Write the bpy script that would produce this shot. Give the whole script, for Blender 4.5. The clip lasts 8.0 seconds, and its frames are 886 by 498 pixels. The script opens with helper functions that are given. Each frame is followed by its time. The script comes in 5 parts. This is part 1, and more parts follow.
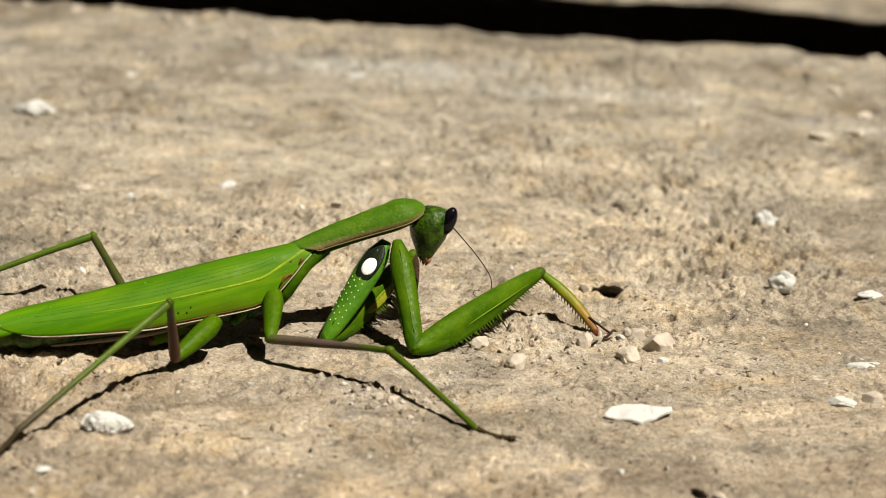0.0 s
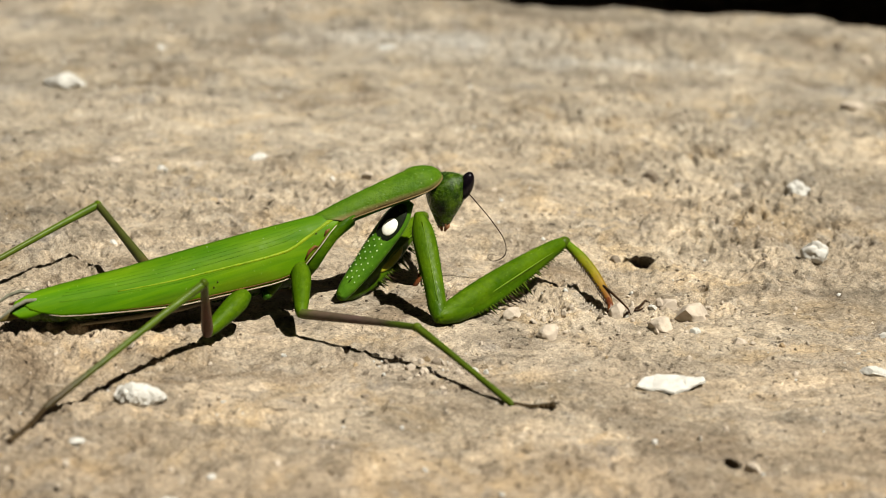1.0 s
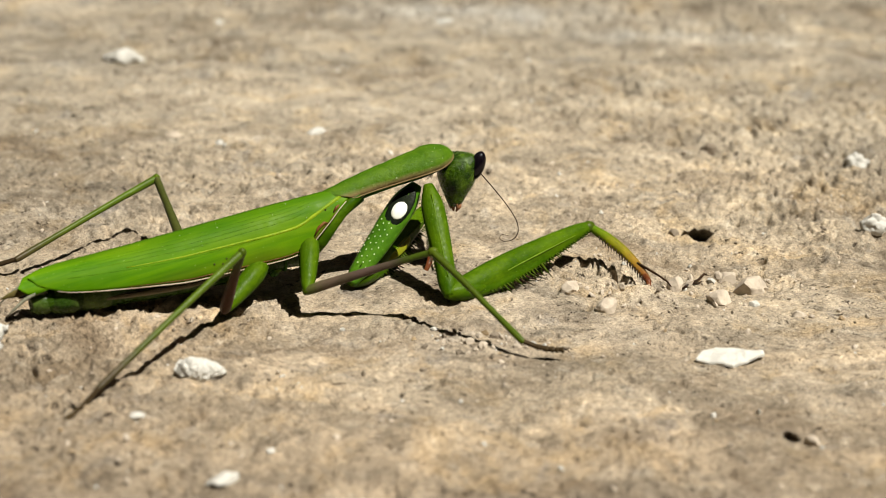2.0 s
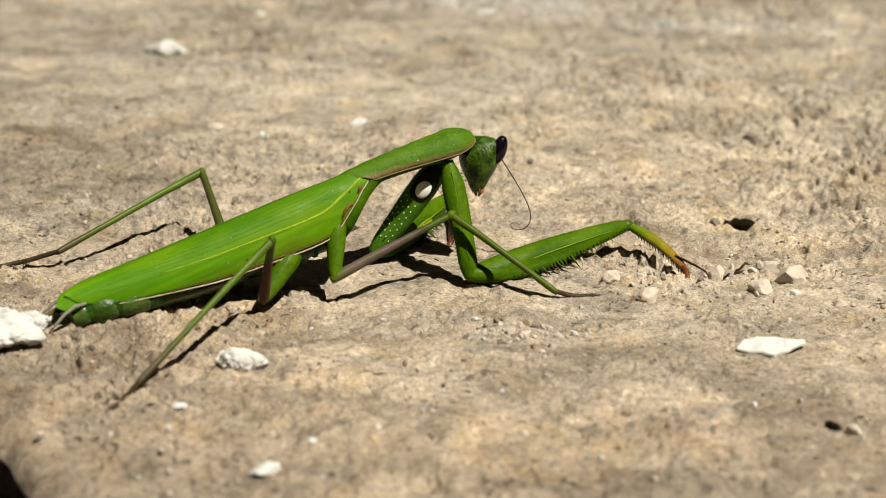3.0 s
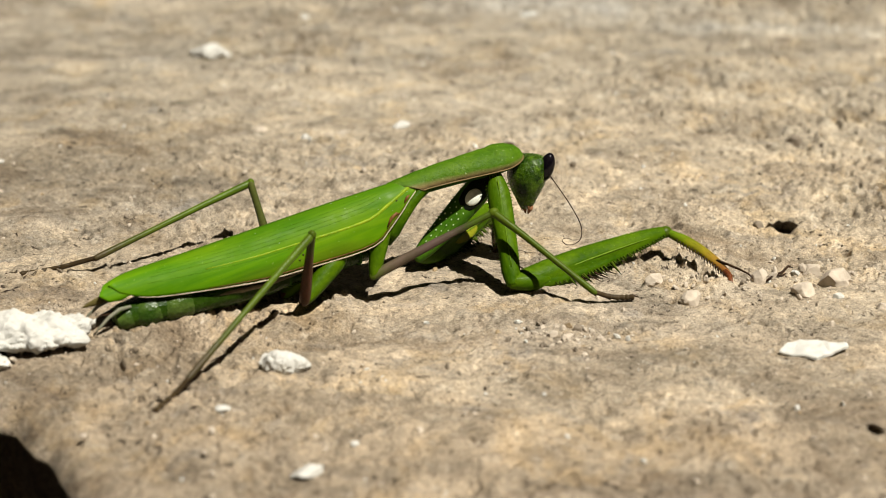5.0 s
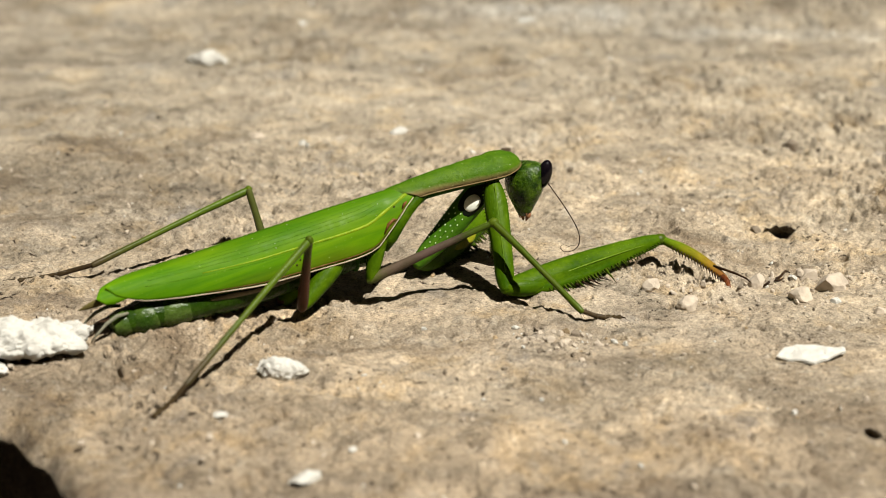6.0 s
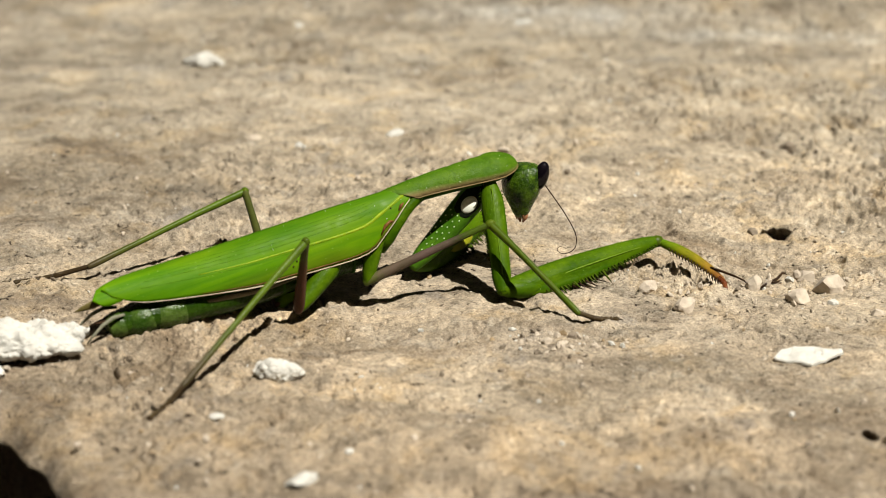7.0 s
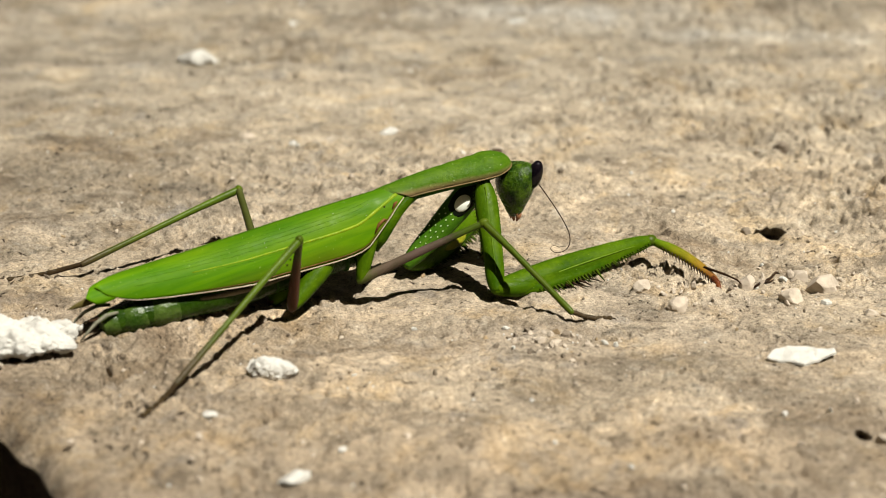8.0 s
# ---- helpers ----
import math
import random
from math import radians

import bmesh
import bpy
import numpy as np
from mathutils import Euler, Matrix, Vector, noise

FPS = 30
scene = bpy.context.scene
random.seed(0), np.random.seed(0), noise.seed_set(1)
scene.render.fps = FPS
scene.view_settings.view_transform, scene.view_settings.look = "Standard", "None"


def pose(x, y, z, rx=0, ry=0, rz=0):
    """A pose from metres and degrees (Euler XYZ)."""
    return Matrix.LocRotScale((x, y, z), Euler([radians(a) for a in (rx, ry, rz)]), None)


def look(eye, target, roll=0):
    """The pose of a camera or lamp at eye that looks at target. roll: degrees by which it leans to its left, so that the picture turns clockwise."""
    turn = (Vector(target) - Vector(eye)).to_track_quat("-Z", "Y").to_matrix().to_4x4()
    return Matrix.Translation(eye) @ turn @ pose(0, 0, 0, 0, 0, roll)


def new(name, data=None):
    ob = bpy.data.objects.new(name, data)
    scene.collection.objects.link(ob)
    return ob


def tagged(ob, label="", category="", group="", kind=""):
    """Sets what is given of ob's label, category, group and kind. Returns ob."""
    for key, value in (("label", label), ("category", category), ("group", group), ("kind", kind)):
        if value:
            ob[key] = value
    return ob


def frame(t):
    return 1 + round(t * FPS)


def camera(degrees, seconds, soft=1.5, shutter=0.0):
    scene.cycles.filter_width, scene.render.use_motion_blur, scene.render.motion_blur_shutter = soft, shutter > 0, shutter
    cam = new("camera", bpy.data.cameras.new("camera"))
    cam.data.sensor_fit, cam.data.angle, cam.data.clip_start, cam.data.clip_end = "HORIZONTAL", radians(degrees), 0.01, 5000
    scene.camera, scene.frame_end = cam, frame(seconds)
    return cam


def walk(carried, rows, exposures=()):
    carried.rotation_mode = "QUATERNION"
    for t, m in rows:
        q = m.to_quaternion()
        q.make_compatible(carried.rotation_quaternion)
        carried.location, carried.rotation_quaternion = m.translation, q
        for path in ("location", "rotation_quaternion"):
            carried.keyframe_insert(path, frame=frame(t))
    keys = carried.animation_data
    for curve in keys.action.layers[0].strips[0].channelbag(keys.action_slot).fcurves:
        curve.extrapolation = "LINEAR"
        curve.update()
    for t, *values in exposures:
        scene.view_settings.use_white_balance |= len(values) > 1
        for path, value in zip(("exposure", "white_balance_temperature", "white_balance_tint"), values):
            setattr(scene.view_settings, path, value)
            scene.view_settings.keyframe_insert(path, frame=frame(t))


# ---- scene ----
cam = camera(20, 8.0, soft=0.55)
# seconds, place of the eye in metres, turn in degrees
PATH = [
    (0, -0.00056, -0.33223, 0.12127, 71.245, -2.024, -3.441),
    (0.5, -0.00112, -0.33214, 0.12076, 71.026, -1.860, -3.267),
    (1, -0.00108, -0.33200, 0.12079, 70.629, -1.633, -2.910),
    (1.5, -0.00115, -0.33193, 0.12077, 70.283, -1.277, -2.337),
    (1.7, -0.00115, -0.33195, 0.12081, 70.151, -1.183, -2.078),
    (2.8, -0.00045, -0.33277, 0.12119, 69.778, -0.515, -0.956),
    (3, -0.00044, -0.33279, 0.12121, 69.750, -0.460, -0.805),
    (3.5, -0.00035, -0.33325, 0.12164, 69.704, -0.247, -0.392),
    (4, -0.00065, -0.33351, 0.12166, 69.727, -0.243, -0.051),
    (4.5, -0.00040, -0.33319, 0.12159, 69.747, -0.200, 0.127),
    (6, 0.00015, -0.33348, 0.12169, 69.912, 0.051, 0.087),
    (6.5, 0.00009, -0.33314, 0.12132, 69.990, 0.022, 0.029),
    (7, -0.00000, -0.33308, 0.12123, 70.000, -0.000, 0.000),
    (7.5, 0.00001, -0.33308, 0.12112, 70.005, -0.122, -0.038),
    (8, -0.00010, -0.33316, 0.12119, 69.980, -0.221, -0.094),
]
walk(cam, [(row[0], pose(*row[1:])) for row in PATH])

cam.data.dof.use_dof, cam.data.dof.focus_distance, cam.data.dof.aperture_fstop = True, 0.341, 27

# ---- light ----
TO_SUN = Vector((0.42, -0.33, 1.0)).normalized()
world = bpy.data.worlds.new("world")
scene.world = world
world.use_nodes = True
sky = world.node_tree.nodes.new("ShaderNodeTexSky")
sky.sky_type, sky.sun_disc = "NISHITA", False
sky.air_density, sky.dust_density, sky.altitude = 0.15, 0.1, 2000
sky.sun_elevation, sky.sun_rotation = math.asin(TO_SUN.z), math.atan2(TO_SUN.x, TO_SUN.y)
world.node_tree.links.new(sky.outputs[0], world.node_tree.nodes["Background"].inputs[0])
world.node_tree.nodes["Background"].inputs[1].default_value = 0.003
sun = new("sun", bpy.data.lights.new("sun", "SUN"))
sun.data.energy, sun.data.angle, sun.data.color = 5.0, radians(0.5), (1, 0.955, 0.865)
sun.matrix_world = look(TO_SUN, (0, 0, 0))
scene.view_settings.exposure = 0.66


# ---- materials ----
class Nodes:
    """Short hand for a principled material's node tree."""

    def __init__(self, name, roughness=0.5, specular=0.5):
        self.mat = bpy.data.materials.new(name)
        self.mat.use_nodes = True
        self.tree = self.mat.node_tree
        self.bsdf = self.tree.nodes["Principled BSDF"]
        self.bsdf.inputs["Roughness"].default_value = roughness
        self.bsdf.inputs["Specular IOR Level"].default_value = specular
        self.coord = self.tree.nodes.new("ShaderNodeTexCoord").outputs["Object"]

    def add(self, kind, links=(), operation="", blend=""):
        node = self.tree.nodes.new(kind)
        if operation:
            node.operation = operation
        if blend:
            node.data_type, node.blend_type = "RGBA", blend
        for k, v in links:
            if isinstance(v, bpy.types.NodeSocket):
                self.tree.links.new(v, node.inputs[k])
            else:
                node.inputs[k].default_value = v
        return node

    def stretched(self, scale, shift=(0, 0, 0)):
        return self.add("ShaderNodeMapping", (("Vector", self.coord), ("Scale", scale), ("Location", shift))).outputs[0]

    def noise(self, scale, detail=4, rough=0.55, vector=None, warp=0.0):
        return self.add("ShaderNodeTexNoise", (("Vector", vector or self.coord), ("Scale", scale), ("Detail", detail), ("Roughness", rough),
                                               ("Distortion", warp))).outputs[0]

    def ramp(self, fac, stops):
        node = self.add("ShaderNodeValToRGB", (("Fac", fac),))
        while len(node.color_ramp.elements) < len(stops):
            node.color_ramp.elements.new(0.5)
        for e, (at, c) in zip(node.color_ramp.elements, stops):
            e.position, e.color = at, (*c, 1) if isinstance(c, tuple) else (c, c, c, 1)
        return node.outputs[0]

    def mix(self, fac, a, b, blend="MIX"):
        node = self.add("ShaderNodeMix", blend=blend)
        for k, v in ((0, fac), (6, a), (7, b)):
            if isinstance(v, bpy.types.NodeSocket):
                self.tree.links.new(v, node.inputs[k])
            else:
                node.inputs[k].default_value = (*v, 1) if isinstance(v, tuple) else v
        return node.outputs[2]

    def math(self, op, a, b=0.0):
        return self.add("ShaderNodeMath", ((0, a), (1, b)), operation=op).outputs[0]

    def color(self, c):
        if isinstance(c, tuple):
            self.bsdf.inputs["Base Color"].default_value = (*c, 1)
        else:
            self.tree.links.new(c, self.bsdf.inputs["Base Color"])
        return self

    def bump(self, height, strength, distance):
        node = self.add("ShaderNodeBump", (("Height", height), ("Strength", strength), ("Distance", distance)))
        self.tree.links.new(node.outputs[0], self.bsdf.inputs["Normal"])
        return self

    def rough(self, value):
        self.tree.links.new(value, self.bsdf.inputs["Roughness"])
        return self


def stone_material():
    n = Nodes("weathered_stone", 0.92, 0.15)
    wide = n.noise(20, 5, 0.6, n.stretched((0.5, 1.1, 1)), 0.5)
    tan = n.ramp(wide, ((0.30, (0.40, 0.332, 0.248)), (0.48, (0.49, 0.412, 0.312)), (0.68, (0.55, 0.478, 0.382))))
    blotch = n.ramp(n.noise(170, 6, 0.68, n.stretched((0.8, 1, 1), (2, 8, 1)), 0.7), ((0.32, 0.52), (0.46, 1.0), (0.64, 1.38)))
    tan = n.mix(0.9, tan, blotch, "MULTIPLY")
    ochre = n.ramp(n.noise(85, 6, 0.7, n.stretched((1, 0.9, 1), (3, 1, 0)), 0.8), ((0.52, 0.0), (0.64, 0.7)))
    tan = n.mix(ochre, tan, (0.58, 0.445, 0.275))
    grey = n.ramp(n.noise(30, 7, 0.68, n.stretched((0.5, 1.1, 1), (7, 4, 2)), 0.9), ((0.49, 0.0), (0.64, 0.65)))
    tan = n.mix(grey, tan, (0.28, 0.235, 0.18))
    pale = n.ramp(n.noise(330, 5, 0.65, n.stretched((1, 1, 1), (1, 9, 4)), 0.4), ((0.55, 0.0), (0.68, 0.55)))
    tan = n.mix(pale, tan, (0.66, 0.60, 0.50))
    cool = n.ramp(n.noise(120, 5, 0.65, n.stretched((1, 1, 1), (11, 2, 6)), 0.6), ((0.58, 0.0), (0.70, 0.65)))
    tan = n.mix(cool, tan, (0.39, 0.36, 0.325))
    # lime streaks along the back of the ledge
    xyz = n.add("ShaderNodeSeparateXYZ", ((0, n.coord),))
    line = n.math("ADD", xyz.outputs[1], n.math("MULTIPLY", xyz.outputs[0], 0.28))
    line = n.math("ABSOLUTE", n.math("SUBTRACT", n.math("ADD", line, n.math("MULTIPLY", n.math("SUBTRACT", n.noise(18, 3), 0.5), 0.06)), 0.133))
    band = n.ramp(n.math("MULTIPLY", line, 40.0), ((0.0, 1.0), (0.55, 0.0)))
    band = n.math("MULTIPLY", band, n.ramp(n.math("MULTIPLY", n.math("ADD", xyz.outputs[0], 0.05), 10.0), ((0.1, 0.25), (0.8, 1.0))))
    streak = n.math("MULTIPLY", band, n.ramp(n.noise(60, 6, 0.7, n.stretched((0.25, 1, 1)), 0.5), ((0.42, 0.0), (0.66, 0.9))))
    tan = n.mix(streak, tan, (0.74, 0.71, 0.65))
    grains = n.ramp(n.noise(1100, 6, 0.78), ((0.30, (0.36, 0.32, 0.28)), (0.46, (1, 1, 1)), (0.66, (1.30, 1.27, 1.22))))
    tan = n.mix(0.8, tan, grains, "MULTIPLY")
    marble = n.noise(62, 7, 0.62, n.stretched((0.75, 1, 1), (9, 3, 1)), 1.3)
    tan = n.mix(1.0, tan, n.ramp(marble, ((0.34, (0.64, 0.60, 0.56)), (0.455, (0.97, 0.96, 0.95)), (0.53, (1.03, 1.03, 1.03)), (0.64, (1.34, 1.31, 1.27)))), "MULTIPLY")
    # small pits coloured dark brown, the shade inside them put into the stone's colour
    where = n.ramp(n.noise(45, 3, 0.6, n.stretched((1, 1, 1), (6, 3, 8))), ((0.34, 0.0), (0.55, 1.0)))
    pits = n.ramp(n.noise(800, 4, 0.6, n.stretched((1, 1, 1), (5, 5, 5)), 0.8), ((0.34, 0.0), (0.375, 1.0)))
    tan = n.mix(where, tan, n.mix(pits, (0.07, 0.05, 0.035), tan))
    # a cleaner, paler patch of stone, browner ground round it
    near = n.add("ShaderNodeVectorMath", ((0, n.coord), (1, (0.035, 0.008, 0.0))), operation="DISTANCE").outputs[1]
    end = n.math("SUBTRACT", n.math("MULTIPLY", n.noise(28, 5, 0.6, n.stretched((0.6, 1, 1), (4, 4, 9))), 1.2), n.math("SUBTRACT", n.math("MULTIPLY", near, 4.2), 0.26))
    tan = n.mix(1.0, tan, n.ramp(end, ((0.0, (0.92, 0.895, 0.87)), (0.35, (1.0, 1.0, 1.0)), (0.75, (1.34, 1.32, 1.29)))), "MULTIPLY")
    fine = n.noise(2300, 4, 0.7, n.stretched((0.9, 1, 1), (8, 1, 3)), 0.5)
    tan = n.mix(1.0, tan, n.ramp(fine, ((0.29, (0.30, 0.26, 0.22)), (0.39, (0.88, 0.87, 0.86)), (0.5, (1.0, 1.0, 1.0)), (0.64, (1.30, 1.29, 1.27)))), "MULTIPLY")
    salt = n.noise(5200, 2, 0.6, n.stretched((1, 1, 1), (2, 6, 9)))
    tan = n.mix(1.0, tan, n.ramp(salt, ((0.33, (0.54, 0.51, 0.48)), (0.44, (0.97, 0.97, 0.96)), (0.56, (1.05, 1.05, 1.05)), (0.67, (1.38, 1.37, 1.36)))), "MULTIPLY")
    # tint along y: warm in front, darkest midway, paler and bluer at the back
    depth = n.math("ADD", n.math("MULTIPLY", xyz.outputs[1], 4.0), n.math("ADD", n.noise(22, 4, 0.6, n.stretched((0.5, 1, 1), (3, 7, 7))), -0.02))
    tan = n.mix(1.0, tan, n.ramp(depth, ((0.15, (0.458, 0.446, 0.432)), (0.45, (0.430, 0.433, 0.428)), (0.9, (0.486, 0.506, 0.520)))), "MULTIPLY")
    relief = n.math("ADD", n.math("ADD", n.noise(800, 7, 0.75), n.math("MULTIPLY", fine, 0.35)), n.math("MULTIPLY", pits, 0.7))
    return n.color(tan).bump(relief, 0.7, 0.0008).mat


def crust_material(name, tone, spread, scale=700):
    n = Nodes(name, 0.92, 0.2)
    info = n.tree.nodes.new("ShaderNodeObjectInfo").outputs["Random"]
    c = n.ramp(n.noise(scale, 5, 0.6), ((0.30, tuple(v * (1 - spread) for v in tone)), (0.55, tone), (0.8, tuple(min(0.88, v * (1 + spread * 0.5)) for v in tone))))
    c = n.mix(n.math("MULTIPLY", info, 0.35), c, tuple(v * 0.75 for v in tone))
    return n.color(c).bump(n.noise(scale * 2.2, 5, 0.7), 0.55, 0.0005).mat


def skin_material(name, low, high, scale=(1, 1, 1), grain=700, roughness=0.42, relief=0.3, specular=0.09, specks=False):
    n = Nodes(name, roughness, specular)
    low, high = tuple(k * 0.65 for k in low), tuple(k * 0.65 for k in high)
    v = n.stretched(scale)
    c = n.ramp(n.noise(grain, 4, 0.6, v), ((0.34, low), (0.66, high)))
    c = n.mix(n.ramp(n.noise(grain * 4, 2), ((0.35, 0.25), (0.6, 0.0))), c, tuple(k * 0.6 for k in low))
    if specks:
        c = n.mix(n.ramp(n.noise(3600, 2, 0.5), ((0.70, 0.0), (0.75, 0.55))), c, tuple(min(0.9, k * 2.0 + 0.05) for k in high))
    n.rough(n.ramp(n.noise(1800, 3, 0.6), ((0.3, roughness * 0.55), (0.65, roughness * 1.25))))
    return n.color(c).bump(n.noise(grain * 5, 3, 0.6, v), relief, 0.0002).mat


def graded_skin(name, stops, length, axis=0, roughness=0.42):
    """Skin whose colour changes along the part; stops in mm."""
    n = Nodes(name, roughness, 0.15)
    xyz = n.add("ShaderNodeSeparateXYZ", ((0, n.coord),))
    u = n.math("ADD", n.math("DIVIDE", xyz.outputs[axis], length * 0.001), n.math("MULTIPLY", n.math("SUBTRACT", n.noise(400, 3), 0.5), 0.25))
    c = n.ramp(u, [(at / length, tuple(0.65 * k for k in tone)) for at, tone in stops])
    c = n.mix(n.ramp(n.noise(900, 4, 0.65, n.stretched((0.4, 1, 1))), ((0.35, 0.45), (0.62, 0.0))), c, (0.02, 0.025, 0.004))
    return n.color(c).bump(n.noise(2600, 3), 0.3, 0.0002).mat


def shield_material():
    """Green shield that fades to pinkish tan towards its lower rim."""
    n = Nodes("neck_shield", 0.5, 0.06)
    xyz = n.add("ShaderNodeSeparateXYZ", ((0, n.coord),))
    up = n.math("SUBTRACT", n.math("ADD", xyz.outputs[2], 0.00128), n.math("MULTIPLY", xyz.outputs[0], 0.052))
    up = n.math("ADD", up, n.math("MULTIPLY", n.math("SUBTRACT", n.noise(350, 3), 0.5), 0.0005))
    c = n.ramp(n.noise(330, 5, 0.65, n.stretched((0.5, 1, 1))), ((0.32, (0.026, 0.076, 0.002)), (0.5, (0.044, 0.103, 0.003)), (0.70, (0.072, 0.137, 0.006))))
    c = n.mix(n.ramp(n.noise(1500, 3, 0.6), ((0.36, 0.5), (0.5, 0.0))), c, (0.035, 0.085, 0.004))
    c = n.mix(n.ramp(n.math("MULTIPLY", up, 700.0), ((0.02, 0.9), (0.26, 0.65), (0.62, 0.0))), c, (0.20, 0.135, 0.065))
    c = n.mix(n.ramp(n.noise(3000, 2, 0.5, n.stretched((1, 1, 1), (1, 4, 2))), ((0.69, 0.0), (0.73, 0.6))), c, (0.28, 0.36, 0.12))
    n.rough(n.ramp(n.noise(700, 4, 0.65), ((0.3, 0.32), (0.65, 0.6))))
    return n.color(c).bump(n.noise(1500, 4, 0.65), 0.5, 0.0003).mat


def wing_material():
    """Leathery leaf green with long fine grooves, a yellow middle field, a darker back edge and a rusty tinge above the lower edge."""
    n = Nodes("leaf_green_wing", 0.5, 0.06)
    v = n.stretched((0.03, 1, 1))
    c = n.ramp(n.noise(1300, 3, 0.6, v), ((0.30, (0.040, 0.128, 0.001)), (0.5, (0.064, 0.165, 0.001)), (0.72, (0.092, 0.200, 0.001))))
    yellow = n.ramp(n.noise(110, 3, 0.5, n.stretched((0.22, 1, 1), (2, 2, 2))), ((0.46, 0.0), (0.66, 0.75)))
    c = n.mix(yellow, c, (0.135, 0.215, 0.002))
    c = n.mix(n.ramp(n.noise(120, 4, 0.6, n.stretched((0.3, 1, 1), (5, 1, 6))), ((0.38, 0.7), (0.54, 0.0))), c, (0.026, 0.100, 0.001))
    xyz = n.add("ShaderNodeSeparateXYZ", ((0, n.coord),))
    wobble = n.math("MULTIPLY", n.math("SUBTRACT", n.noise(200, 3, 0.6, n.stretched((0.3, 1, 1))), 0.5), 0.0016)
    across = n.math("ADD", n.math("ABSOLUTE", xyz.outputs[1]), wobble)
    c = n.mix(n.ramp(n.math("MULTIPLY", across, 200.0), ((0.05, 0.55), (0.30, 0.0))), c, (0.030, 0.088, 0.002))
    c = n.mix(n.ramp(n.math("MULTIPLY", across, 200.0), ((0.80, 0.0), (0.93, 0.55))), c, (0.075, 0.085, 0.004))
    cross = n.noise(2600, 2, 0.5, n.stretched((1, 0.4, 0.4)))
    c = n.mix(n.ramp(n.noise(3000, 2, 0.5, n.stretched((1, 1, 1), (1, 4, 2))), ((0.72, 0.0), (0.76, 0.55))), c, (0.26, 0.36, 0.08))
    n.rough(n.ramp(n.noise(700, 4, 0.65), ((0.3, 0.38), (0.65, 0.62))))
    return n.color(c).bump(n.math("ADD", n.noise(1300, 3, 0.6, v), n.math("MULTIPLY", cross, 0.3)), 0.22, 0.0002).mat


STONE = stone_material()
# dark tone for the unseen walls that hold back sky light and bounce
BLOCKER = crust_material("dark_sky_blocker", (0.10, 0.085, 0.07), 0.4, 30)
# soil coloured near black, the deep shade of the gap put into it
SHADE_SOIL = crust_material("shade_black_soil", (0.028, 0.021, 0.015), 0.4, 60)
WHITE_CRUST = crust_material("white_plaster_crust", (0.55, 0.535, 0.485), 0.20)
SAND_CRUST = crust_material("sandy_pebble", (0.50, 0.425, 0.335), 0.30)
GREY_CRUST = crust_material("grey_brown_pebble", (0.215, 0.175, 0.13), 0.35)
RUST_CRUST = crust_material("orange_crumb", (0.36, 0.265, 0.155), 0.3)
WING = wing_material()
VEIN = skin_material("yellow_vein", (0.20, 0.34, 0.006), (0.33, 0.44, 0.012))
COSTA = skin_material("cream_margin", (0.45, 0.33, 0.22), (0.70, 0.62, 0.45), (0.2, 1, 1))
BROWN_SPOT = skin_material("brown_scar", (0.10, 0.035, 0.01), (0.25, 0.12, 0.03))
BROWN_TIP = skin_material("brown_membrane", (0.10, 0.075, 0.02), (0.18, 0.15, 0.05))
SHIELD = skin_material("green_shield", (0.070, 0.165, 0.003), (0.135, 0.24, 0.006), (0.6, 1, 1), 300, 0.5, 0.5)
MARGIN = skin_material("pink_margin", (0.20, 0.16, 0.05), (0.34, 0.21, 0.10), (0.5, 1, 1), 300)
GREEN = skin_material("limb_green", (0.030, 0.088, 0.001), (0.096, 0.180, 0.003), (0.4, 1, 1), 420, 0.42, 0.4, 0.05, specks=True)
INNER = skin_material("inner_green", (0.050, 0.165, 0.007), (0.11, 0.27, 0.014), (0.5, 1, 1), 500, 0.45, 0.4, specks=True)
DEEP = skin_material("deep_green", (0.022, 0.085, 0.006), (0.055, 0.155, 0.010), (0.6, 1, 1), 700, specks=True)
HEAD = skin_material("head_green", (0.008, 0.034, 0.002), (0.115, 0.215, 0.010), (1, 1, 1), 560, 0.28, 0.9, 0.3, specks=True)
BELLY = skin_material("belly_green", (0.008, 0.030, 0.001), (0.046, 0.105, 0.005), (0.5, 1, 1), 300, 0.3, 0.8, 0.15, specks=True)
TAIL = skin_material("pale_tail", (0.020, 0.062, 0.003), (0.120, 0.190, 0.035), (0.7, 1, 1), 330, 0.28, 0.9, 0.2)
OLIVE = skin_material("olive_limb", (0.045, 0.080, 0.004), (0.105, 0.155, 0.010), (0.15, 1, 1), 500, specks=True)
RUSSET = skin_material("russet_limb", (0.060, 0.026, 0.012), (0.125, 0.062, 0.036), (0.15, 1, 1), 500)
FOOT_SKIN = skin_material("brown_foot", (0.035, 0.022, 0.010), (0.095, 0.065, 0.03), (0.4, 1, 1), 500)
DARK = skin_material("dark_brown_claw", (0.035, 0.02, 0.012), (0.08, 0.045, 0.025), roughness=0.35)
EYE = skin_material("black_eye", (0.004, 0.003, 0.005), (0.010, 0.007, 0.010), roughness=0.14, relief=0.0, specular=0.28)
PALE = skin_material("pale_spot", (1.18, 1.22, 1.02), (1.28, 1.30, 1.14), relief=0.1)
CLAW_SHIN = graded_skin("green_to_orange_shin", ((0, (0.10, 0.22, 0.004)), (3.5, (0.19, 0.25, 0.006)), (7.5, (0.40, 0.29, 0.02)), (10.5, (0.36, 0.15, 0.03)), (12.5, (0.20, 0.06, 0.02))), 13.0)
